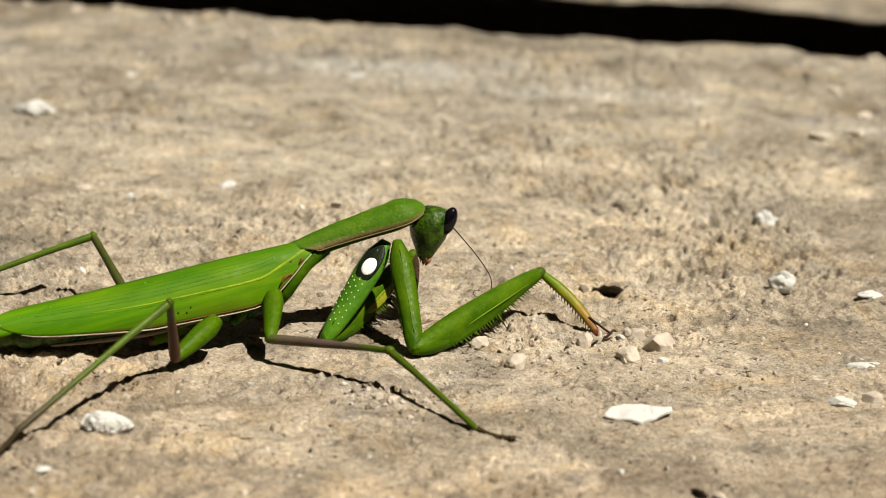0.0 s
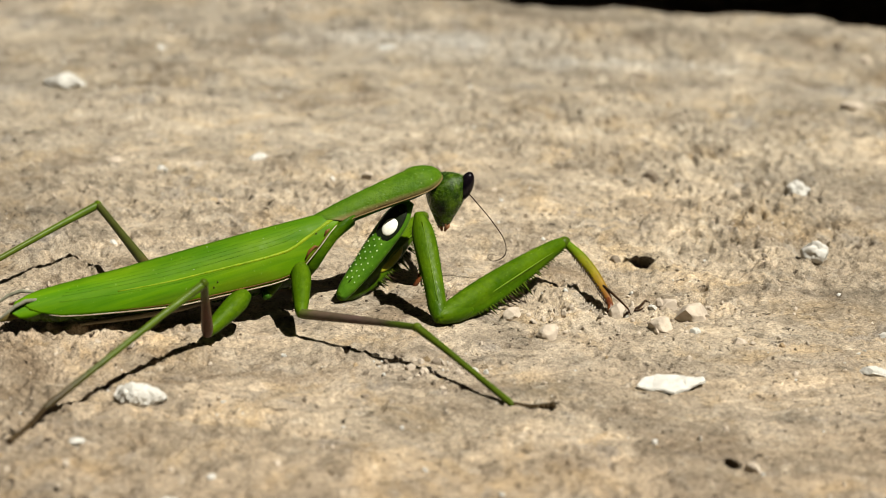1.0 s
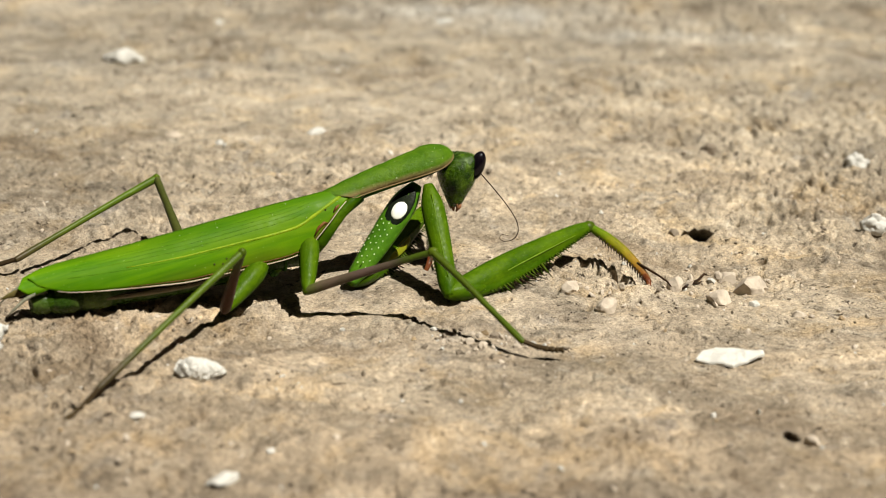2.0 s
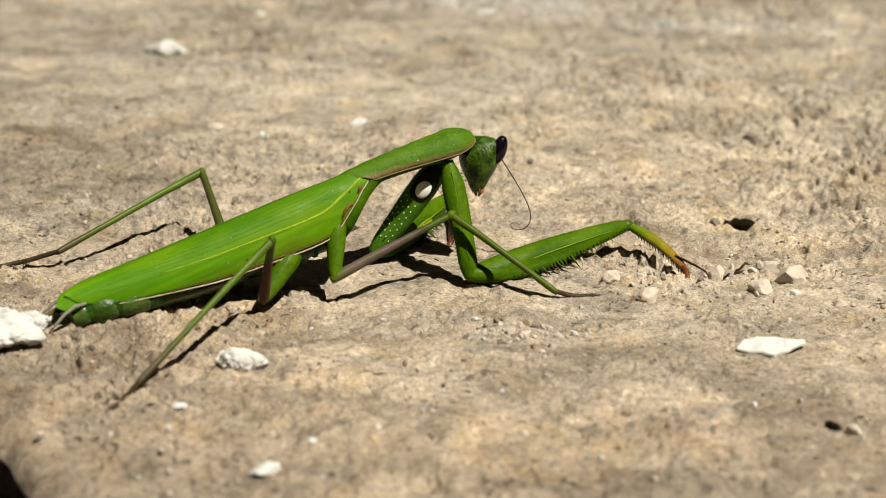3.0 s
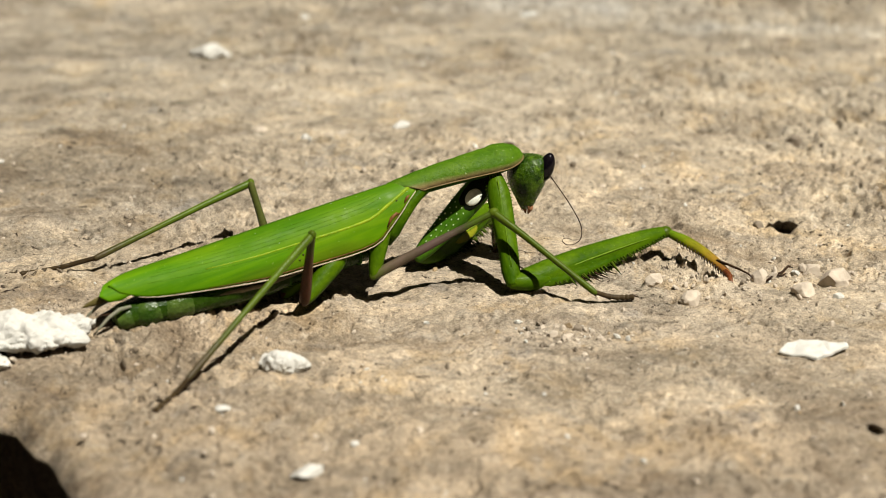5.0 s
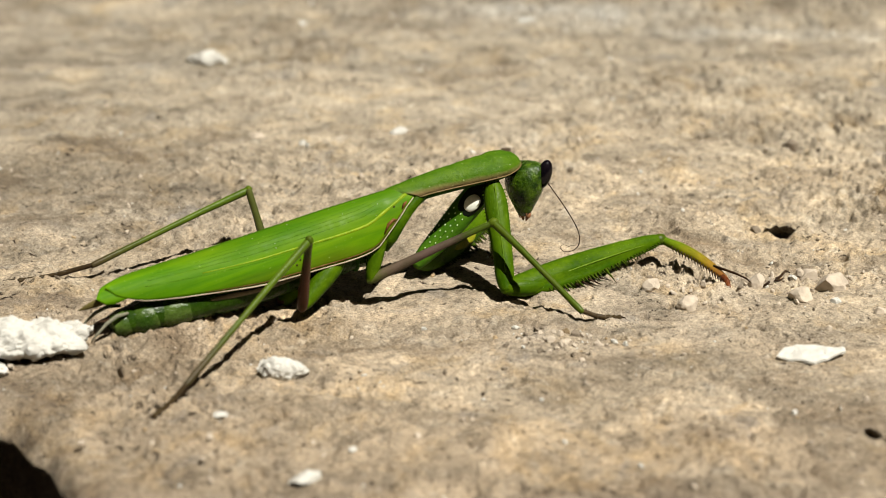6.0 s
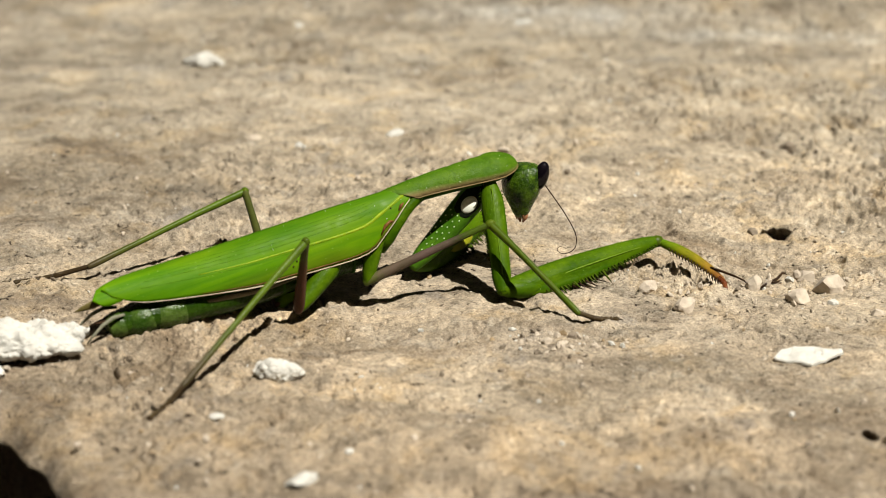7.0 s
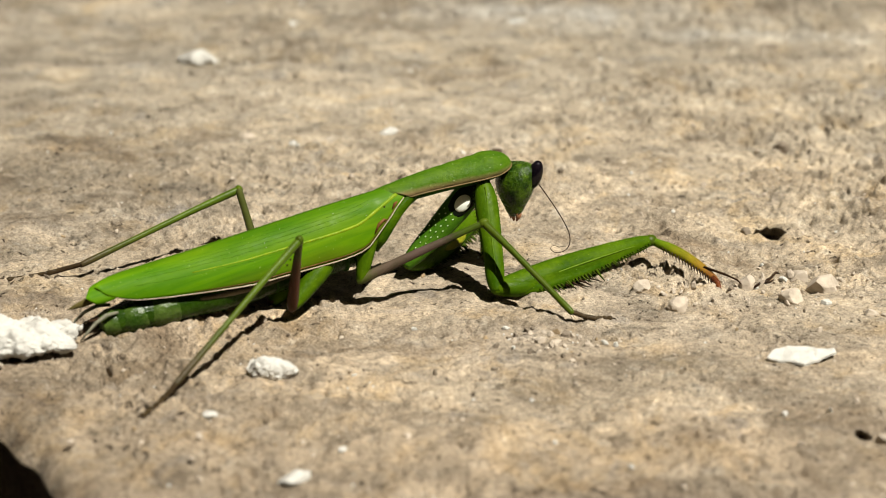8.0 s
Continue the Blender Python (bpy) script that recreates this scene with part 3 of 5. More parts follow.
for k, (x, y, w, d, h, dark) in enumerate(((47.3, -20.5, 4.0, 3.2, 2.5, 0), (52.3, -16.5, 6.0, 4.6, 3.7, 0), (31.7, -25.5, 3.3, 3, 2.3, 0), (49.5, -11.8, 3.6, 3, 1.9, 0),
                                           (41.7, -15.6, 2.9, 2.6, 2.4, 1), (27.5, -18, 3.2, 2.6, 1.8, 0), (57.2, -25.5, 2.6, 2, 1.1, 0), (52.3, -65.2, 2.6, 2.2, 1.7, 0),
                                           (49.9, 58.6, 1.6, 1.4, 1.2, 2), (54.2, 44, 2.9, 2.4, 1.7, 2), (44.4, 7.1, 1.7, 1.5, 1.1, 2), (11.0, -34.9, 1.0, 0.9, 0.7, 1), (13.4, -35.6, 1.9, 1.5, 1.1, 0), (14.7, -34.0, 1.2, 1.0, 0.9, 0), (15.6, -36.2, 1.5, 1.2, 0.8, 1), (16.6, -34.2, 1.5, 1.2, 1.1, 2), (12.0, -33.2, 0.9, 0.8, 0.7, 1), (26.7, 39.1, 1.1, 1.0, 0.8, 2), (101.9, 131.5, 2.1, 1.8, 1.5, 2), (104.7, 120, 3.2, 2.6, 1.6, 1), (106.8, 104.5, 4.4, 3.2, 2.0, 1),
                                           (95.1, 85.5, 4.3, 3.4, 2.3, 1), (101.9, 88, 4.6, 3.4, 1.9, 0), (-34.2, 105.8, 1.3, 1.2, 1.0, 1), (9.9, 40.0, 3.0, 2.4, 1.2, 0), (77.3, -35, 3.2, 2.6, 2.0, 1),
                                           (-18.2, 163, 2.9, 2, 0.9, 1), (-1.2, 155.5, 1.6, 1.5, 1.5, 1), (-4.6, 158, 2.8, 2, 1.1, 2), (-7.2, 149, 2.1, 1.8, 0.9, 0), (-9.5, 154, 1.3, 1.2, 1.1, 2),
                                           (-30.4, 53.5, 2.5, 2, 1.2, 0), (60.6, 107, 4.2, 2.8, 0.9, 2), (-51.6, 177, 2.4, 2, 1.3, 1), (-40.7, 173, 3.5, 2.6, 1.7, 1), (-33.1, 171, 2.4, 2, 1.5, 1),
                                           (-22.5, 167, 2.9, 2.2, 1.4, 1), (118, 143.5, 3.4, 2.4, 1.7, 1))):
    stone("pebble", x, y, (w, d, h), (SAND_CRUST, SAND_CRUST, GREY_CRUST)[dark], (sandy, sandy, "small grey-brown pebble on the stone ledge")[dark], "pebble",
          60 + k, 4 if w > 2.5 else 3, 0.25, 1.0, 40 * math.sin(k * 1.7), PEBBLES)


def crumbs():
    """Loose grains that nobody could count, strewn over the ledge."""
    rng = random.Random(5)
    bm = bmesh.new()
    bmesh.ops.create_icosphere(bm, subdivisions=1, radius=1)
    grain_verts = [v.co.copy() for v in bm.verts]
    grain_faces = [tuple(v.index for v in f.verts) for f in bm.faces]
    bm.free()
    kinds = {"grit": (SAND_CRUST, "loose sandy grit strewn over the ledge", 1300), "dark_grit": (GREY_CRUST, "dark specks of grit on the ledge", 300),
             "white_grit": (WHITE_CRUST, "white plaster crumbs on the ledge", 260), "orange_grit": (RUST_CRUST, "orange grains on the ledge", 70)}
    for name, (material, label, count) in kinds.items():
        places, verts, faces = [], [], []
        for _ in range(count):
            if rng.random() < 0.35:
                cx, cy, sx, sy = rng.choice(((15, -35, 5, 2.5), (48, -18, 9, 5), (36, -12, 8, 6), (85, 80, 18, 25), (60, 30, 25, 20), (-5, 153, 6, 5), (-62, -40, 8, 5)))
                places.append((rng.gauss(cx, sx), rng.gauss(cy, sy)))
            else:
                places.append((rng.uniform(-70, 118), rng.uniform(-92, 145)))
        for x, y in places:
            r = 0.16 + 0.42 * rng.random() ** 3
            if y < np.interp(x, *zip(*FRONT_EDGE)) + 5 or y > np.interp(x, *zip(*FAR_EDGE)) - 3:
                continue
            m = pose(x * MM, y * MM, (ground_at(x, y) + r * 0.15) * MM, rng.uniform(0, 360), rng.uniform(0, 360), rng.uniform(0, 360))
            m = m @ Matrix.Diagonal((rng.uniform(0.8, 1.5) * r * MM, rng.uniform(0.6, 1.1) * r * MM, rng.uniform(0.5, 0.9) * r * MM, 1))
            faces += [tuple(k + len(verts) for k in f) for f in grain_faces]
            verts += [m @ (v + Vector([rng.uniform(-0.22, 0.22) for _ in range(3)])) for v in grain_verts]
        me = bpy.data.meshes.new(name)
        me.from_pydata(verts, [], faces)
        me.materials.append(material)
        tagged(new(name, me), label, "grit", kind="stuff")


crumbs()


def build_twig():
    bm = cord([(0, 0, 0.3), (1.4, 1.3, 0.75), (2.6, 2.6, 0.7), (3.6, 4.2, 1.0), (4.3, 4.6, 0.6)], [0.12, 0.2, 0.17, 0.16, 0.06])
    cord([(1.4, 1.3, 0.7), (2.4, 1.9, 0.45), (3.4, 3.0, 0.5)], [0.14, 0.12, 0.05], 6, bm)
    ob = part("twig", bm, DARK, None)
    ob.location = (0.0428, -0.0158, ground_at(42.8, -15.8) * MM)
    tagged(ob, "tiny dark dry twig between the pebbles", "twig")


build_twig()

# ---- the mantis ----
# Its way along the ledge, in mm: a body line on the ledge, and how far its joints lie along it, second by second.
YAW = 24.0
ALONG = Vector((math.cos(radians(YAW)), math.sin(radians(YAW)), 0))
ASIDE = Vector((-ALONG.y, ALONG.x, 0))
START = Vector((-43.0, -32.5, 0))
# seconds, way and height of the wing base, wing pitch, shield pitch, shield turn, head pitch, antenna swing
BODY = ((0, 50.2, 13.1, 11.0, 12, -12, -10, -6), (0.5, 49.5, 12.7, 11.3, 11, -9, -8, -6), (1, 49.2, 13.2, 12.2, 10.5, 0, -9, -6), (1.5, 48.7, 13.6, 10.6, 7.5, 6, -9, -8),
        (1.6, 43.4, 12.9, 9.5, 8.5, 3, -9, -8), (1.7, 43.2, 13.3, 9.8, 9, 0, -9, -8), (2.8, 39.1, 15.1, 15, 7, 0, -9, 6), (3, 39.1, 15.6, 16, 7, 0, -8, 3), (3.5, 39.4, 15.6, 15.3, 6.5, 0, -9, 14),
        (4, 39.7, 15.1, 14, 5, 0, -7, 6), (4.5, 39.8, 14.7, 12.8, 4, 0, -6, 0), (6, 39.9, 14.6, 11.3, 3, 0, -5, 0))
# seconds and how far the hind body swings away from the body line
SWING = ((0, -9.0), (0.5, -9.0), (1, -8.0), (1.5, -3.0), (1.6, -7.0), (1.7, -7.0), (2.8, 0.0))
R_ELBOW = ((0, 18.6, -22.8, 2.0), (0.5, 18.0, -23.3, 2.0), (1, 17.6, -21.9, 2.0), (1.5, 15.4, -21.6, 2.0), (1.6, 10.8, -23.7, 2.0), (1.7, 11.8, -23.6, 2.0), (2.8, 8.5, -20.1, 2.0),
           (3, 8.6, -19.9, 2.0), (3.5, 9.1, -19.3, 2.0), (4, 9.3, -20.1, 2.0), (4.5, 8.9, -21.4, 2.0), (6, 8.0, -21.5, 2.0))
R_WRIST = ((0, 37.0, -4.9, 6.7), (0.5, 35.6, -4.6, 6.8), (1, 36.1, -4.0, 6.6), (1.5, 34.6, -4.3, 5.7), (1.6, 31.7, -8.3, 4.9), (1.7, 31.5, -6.9, 6.1), (2.8, 30.4, -6.2, 4.2),
           (3, 30.2, -7.1, 4.4), (3.5, 30.3, -7.2, 4.5), (4, 30.6, -6.6, 4.4), (4.5, 30.3, -7.3, 4.3), (6, 29.9, -7.5, 3.9))
R_CLAW = ((0, 43.2, -10.7, 0.8), (0.5, 41.0, -11.4, 0.8), (1, 41.2, -13.4, 0.8), (1.5, 40.5, -13.8, 0.8), (1.6, 38.9, -15.9, 0.8), (1.7, 38.6, -15.8, 0.8), (2.8, 38.6, -16.1, 0.8),
          (3, 38.3, -17.0, 0.8), (4.5, 38.4, -17.3, 0.8), (6, 38.4, -17.1, 0.8))
L_ELBOW = ((0, 6.9, -18.1, 1.5), (0.5, 6.1, -18.6, 1.5), (1, 4.8, -12.5, 1.5), (1.5, 4.3, -12.4, 1.5), (1.6, -0.2, -17.0, 1.5), (1.7, -0.6, -18.5, 1.5), (2.8, -4.0, -12.1, 2.5),
           (3.5, -4.6, -11.2, 2.5), (4, -4.1, -12.2, 2.5), (4.5, -4.2, -12.6, 2.5), (6, -3.9, -13.2, 2.5))
L_WRIST = ((0, 20.1, 2.3, 7.1), (0.5, 19.0, 1.4, 7.2), (1, 17.2, 8.2, 6.2), (1.5, 13.4, 9.7, 4.2), (1.6, 9.1, 4.8, 4.2), (1.7, 9.4, 1.9, 5.0), (2.8, 6.9, 9.2, 2.8),
           (3.5, 6.2, 10.2, 2.6), (4, 6.8, 9.1, 2.5), (4.5, 7.0, 8.5, 2.5), (6, 7.2, 8.0, 2.5))
MID_HIP = ((0, -0.6, -23.6, 3.5), (0.5, -0.8, -25.6, 3.5), (1, -0.7, -24.8, 3.5), (1.5, -0.7, -25.2, 3.5), (1.6, -5.6, -24.8, 3.5), (1.7, -6.3, -26.0, 3.5), (2.8, -9.4, -25.0, 3.5),
           (3.5, -9.3, -24.2, 3.5), (4, -9.6, -23.4, 3.5), (4.5, -9.8, -23.2, 3.5), (6, -10.0, -22.0, 3.5))
MID_KNEE = ((0, 14.2, -32.4, 5.5), (0.5, 13.4, -33.0, 5.5), (1, 13.4, -34.4, 5.5), (1.5, 13.0, -34.6, 5.5), (1.6, 9.7, -33.6, 5.5), (1.7, 9.3, -33.5, 5.5), (2.2, 8.5, -26, 13.0), (2.8, 7.5, -17.5, 10.6), (4.5, 7.5, -17.8, 10.6),
            (5.2, 7.2, -19.0, 12.0), (5.7, 6.8, -19.3, 10.8), (8, 6.8, -19.3, 10.8))
MID_ANKLE = ((0, 23.6, -43.5, 1.0), (1, 23.4, -44.4, 1.0), (1.5, 23.5, -44.4, 1.0), (1.6, 18.9, -42.6, 1.0), (1.8, 18.3, -43.0, 1.0), (2.2, 19.5, -33.0, 5.0), (2.6, 20.7, -25.1, 1.0), (3.5, 20.7, -25.4, 1.0),
             (4.7, 20.1, -24.5, 1.0), (5.15, 19.3, -27.0, 2.4), (5.6, 18.5, -29.6, 1.0), (8, 18.4, -29.6, 1.0))
MID_TOE = ((0, 27.4, -47.0, 0.3), (1.5, 27.3, -47.0, 0.3), (1.6, 24.8, -45.7, 0.3), (1.8, 24.8, -45.6, 0.3), (2.2, 25.5, -34.0, 3.0), (2.6, 26.5, -23.3, 0.3), (4.7, 26.0, -22.8, 0.3),
           (5.15, 25.0, -25.5, 1.5), (5.6, 24.1, -28.0, 0.3), (8, 24.1, -28.0, 0.3))
HIND_HIP = ((0, -12.8, -27.0, 2.0), (0.5, -12.7, -28.6, 2.0), (1.5, -12.9, -27.6, 2.0), (1.6, -16.9, -27.8, 2.0), (1.7, -17.8, -28.9, 2.0), (2.8, -18.5, -28.9, 2.0), (4, -18.8, -28.4, 2.0), (6, -18.8, -28.3, 2.0))
HIND_KNEE = ((0, -13.2, -32, 10.2), (0.5, -13.4, -34, 10.2), (1.5, -12.4, -34, 10.0), (1.6, -13.5, -33.5, 11.7), (1.7, -14.6, -34.5, 12.0), (2.8, -16.7, -34.6, 12.5), (3.5, -17.3, -32.9, 12.5), (6, -17.5, -32.2, 12.5))
HIND_ANKLE = Vector((-31.5, -52.6, 1.5))
HIND_TOE = Vector((-35.0, -59.8, 0.3))
FAR_KNEE = ((0, -25.3, 1.3, 9.0), (0.25, -28.0, -2.0, 10.0), (0.5, -30.8, -2.5, 9.0), (1, -29.1, 2.6, 9.0), (1.5, -29.5, 4.1, 9.0), (1.7, -29.4, 3.7, 9.0), (3, -28.7, 2.4, 9.0), (3.5, -28.4, 2.0, 9.0),
            (4, -28.1, 0.2, 9.0), (4.5, -27.8, -0.8, 9.0), (6, -27.6, -1.4, 9.0))
FAR_ANKLE = ((0, -46.3, -4.5, 2.5), (0.25, -48.5, -7.0, 5.0), (0.5, -49.0, -11.8, 2.5), (1, -47.3, -12.2, 2.5), (1.5, -47.1, -12.4, 2.5))
FAR_TOE = ((0, -58.0, -6.5, 0.3), (0.25, -60.0, -9.0, 2.5), (0.5, -60.5, -13.8, 0.3), (1, -59.2, -14.1, 0.3))


def track(table, t):
    """The table's row at t seconds, glided through without overshoot."""
    ts = [r[0] for r in table]
    v = np.array([r[1:] for r in table], float)
    if t <= ts[0]:
        return v[0]
    if t >= ts[-1]:
        return v[-1]
    i = max(k for k, a in enumerate(ts) if a <= t)
    h = ts[i + 1] - ts[i]
    rate = (v[1:] - v[:-1]) / np.diff(ts)[:, None]

    def slope(k):
        if k == 0 or k == len(ts) - 1:
            return rate[0] * 0 if k else rate[0]
        a, b = rate[k - 1], rate[k]
        return np.where(a * b > 0, 2 * a * b / np.where(a + b == 0, 1, a + b), 0)
    u = (t - ts[i]) / h
    return (v[i] * (2 * u ** 3 - 3 * u * u + 1) + v[i + 1] * (3 * u * u - 2 * u ** 3) + h * slope(i) * (u ** 3 - 2 * u * u + u) + h * slope(i + 1) * (u ** 3 - u * u))


def heading(origin, yaw, pitch, roll=0.0):
    """A pose at origin (mm) whose x axis points along yaw and pitch, in degrees."""
    return Matrix.Translation(Vector(origin) * MM) @ pose(0, 0, 0, 0, 0, yaw) @ pose(0, 0, 0, 0, -pitch, 0) @ pose(0, 0, 0, roll, 0, 0)


def aimed(a, b, up):
    """A pose at a (mm) whose x axis points at b and whose z axis leans towards up."""
    x = (Vector(b) - Vector(a)).normalized()
    z = Vector(up) - x * Vector(up).dot(x)
    z.normalize()
    y = z.cross(x)
    return Matrix.Translation(Vector(a) * MM) @ Matrix((x, y, z)).transposed().to_4x4()


FORE_COXA, FORE_FEMUR, FORE_TIBIA = 15.0, 26.0, 13.2
MID_FEMUR, MID_TIBIA = 17.9, 17.2
HIND_FEMUR, HIND_TIBIA = 11.4, 27.0
FAR_FEMUR, FAR_TIBIA = 24.0, 24.4


def stance(t):
    """The pose of every part at t seconds."""
    way, height, wing, shield, turn, nod, swing = track(BODY, t)
    base = START + ALONG * way + Vector((0, 0, height))
    at = {}
    aside = float(track(SWING, t)[0])
    trunk = heading(base, YAW + aside, wing)
    at["trunk"] = trunk
    place = lambda m, p: (m @ (Vector(p) * MM)) / MM
    settled = min(max((t - 1.5) / 1.3, 0), 1)
    hinge = place(trunk, (-5.5, -0.5 * settled, -7.4))
    drop = math.degrees(math.asin(min(max((hinge.z - 1.75 - 1.5 * (1 - settled)) / 36.5, -0.6), 0.6)))
    at["abdomen"] = heading(hinge, YAW + aside + 180 + 1.4 * settled, -drop)
    front = heading(base, YAW + turn, shield)
    at["pronotum"] = front
    neck = place(front, (19.4, 0, -1.0))
    at["head"] = heading(neck, YAW + 16 + turn, nod, -8)
    at["antenna"] = heading(place(at["head"], (1.5, -0.7, -0.9)), 0, -swing)
    rs, ls = place(front, (13.2, -1.7, -1.0)), place(front, (12.9, -0.5, -1.9))
    re, rw, rc = (Vector(track(tb, t)) for tb in (R_ELBOW, R_WRIST, R_CLAW))
    rw = re + (rw - re).normalized() * FORE_FEMUR
    le, lw = Vector(track(L_ELBOW, t)), Vector(track(L_WRIST, t))
    lw = le + (lw - le).normalized() * FORE_FEMUR * 0.92
    lc = le * 0.55 + lw * 0.45 + Vector((5.5, -3.0, -3))
    at["fore_coxa_r"] = aimed(re + (rs - re).normalized() * FORE_COXA, re, (0.8, 0.1, 0.1))
    settled_turn = min(max((t - 1.6) / 1.2, 0), 1)
    at["fore_coxa_l"] = aimed(le + (ls - le).normalized() * FORE_COXA, le, Vector((0.8, -0.25, 0.1)).lerp(Vector((0.1, -0.80, 0.50)).cross((le - ls).normalized()), settled_turn))
    up = rw - (re * 0.4 + rc * 0.6) + Vector((0, -2, 4))
    at["fore_femur_r"] = aimed(re, rw, up)
    at["fore_tibia_r"] = aimed(rw, rc, up)
    at["fore_femur_l"] = aimed(le, lw, (-0.5, 0.2, 1))
    at["fore_tibia_l"] = aimed(lw, lc, (0.6, 0.2, 1))
    for side, hip, knee, ankle, toe, u, l, root in (
            ("mid_r", track(MID_HIP, t), track(MID_KNEE, t), track(MID_ANKLE, t), track(MID_TOE, t), MID_FEMUR, MID_TIBIA, (-4.5, -2.2, -4.5)),
            ("hind_r", track(HIND_HIP, t), track(HIND_KNEE, t), HIND_ANKLE, HIND_TOE, HIND_FEMUR, HIND_TIBIA, (-9.5, -2.4, -5.0)),
            ("hind_l", Vector(track(HIND_HIP, t)) + ASIDE * 9.5, track(FAR_KNEE, t), track(FAR_ANKLE, t), track(FAR_TOE, t), FAR_FEMUR, FAR_TIBIA, (-9.5, 2.4, -5.0)),
            ("mid_l", Vector(track(MID_HIP, t)) + ASIDE * 8 - ALONG * 1.5, Vector(track(MID_HIP, t)) + ASIDE * 17 + ALONG * 6 + Vector((0, 0, 3)),
             Vector(track(MID_HIP, t)) + ASIDE * 23 + ALONG * 9 + Vector((0, 0, -2.5)), Vector(track(MID_HIP, t)) + ASIDE * 25 + ALONG * 13 + Vector((0, 0, -3.2)), 12.0, 9.0, (-4.5, 2.2, -4.5))):
        hip, ankle, toe, root = Vector(hip), Vector(ankle), Vector(toe), place(trunk, root)
        knee = Vector(knee)
        if side == "hind_l":
            hip = knee + (hip - knee).normalized() * u
        else:
            knee = hip + (knee - hip).normalized() * u
        ankle = knee + (ankle - knee).normalized() * l
        at["coxa_" + side] = aimed(hip + (root - hip).normalized() * 8.0, hip, ALONG)
        at["femur_" + side] = aimed(hip, knee, (0, 0.3, 1))
        at["tibia_" + side] = aimed(knee, ankle, (0, 0.3, 1))
        at["tarsus_" + side] = aimed(ankle, toe, (0, 0, 1))
    return at


FOOT = Vector((-12.0, -19.0, 0.0))
mantis = tagged(new("praying_mantis"), "bright green praying mantis crouching on a stone ledge", "mantis")
mantis.location = FOOT * MM
MOVING = {}


def moving(key, ob):
    MOVING[key] = ob
    return ob


def wing_point(side, u, v):
    """A place (mm) on a folded fore wing: u from base to tip, v from the back's ridge to the lower edge."""
    length = 44.4 if side < 0 else 46.0
    w = np.interp(u, (0, 0.08, 0.3, 0.6, 0.85, 1), (2.6, 3.6, 4.7, 4.6, 3.7, 2.6))
    d = np.interp(u, (0, 0.08, 0.25, 0.55, 0.8, 1), (5.8, 7.2, 8.0, 7.1, 4.9, 2.9))
    ridge = np.interp(u, (0, 0.06, 0.3, 0.7, 1), (-0.4, 0.05, 0.4, 0.6, 1.0))
    f = math.sqrt(max(1 - (max(u - 0.88, 0) / 0.12) ** 2, 0.0)) if u > 0.88 else 1.0
    vv = (0.42 + (v - 0.42) * f) * (0.30 + 0.70 * min(1.0, u / 0.19) ** 0.75)
    y = w * math.sin(radians(80) * vv)
    if side > 0:
        # the far wing slides under the near one towards its tip
        y -= 3.4 * max(0.0, (u - 0.45) / 0.55)
    lean = math.asin(min(abs(y) / w, 0.99))
    return Vector((2.6 - length * u, side * y, ridge - d * (1 - math.cos(lean)) * 0.95 - (0.3 if side > 0 else 0)))


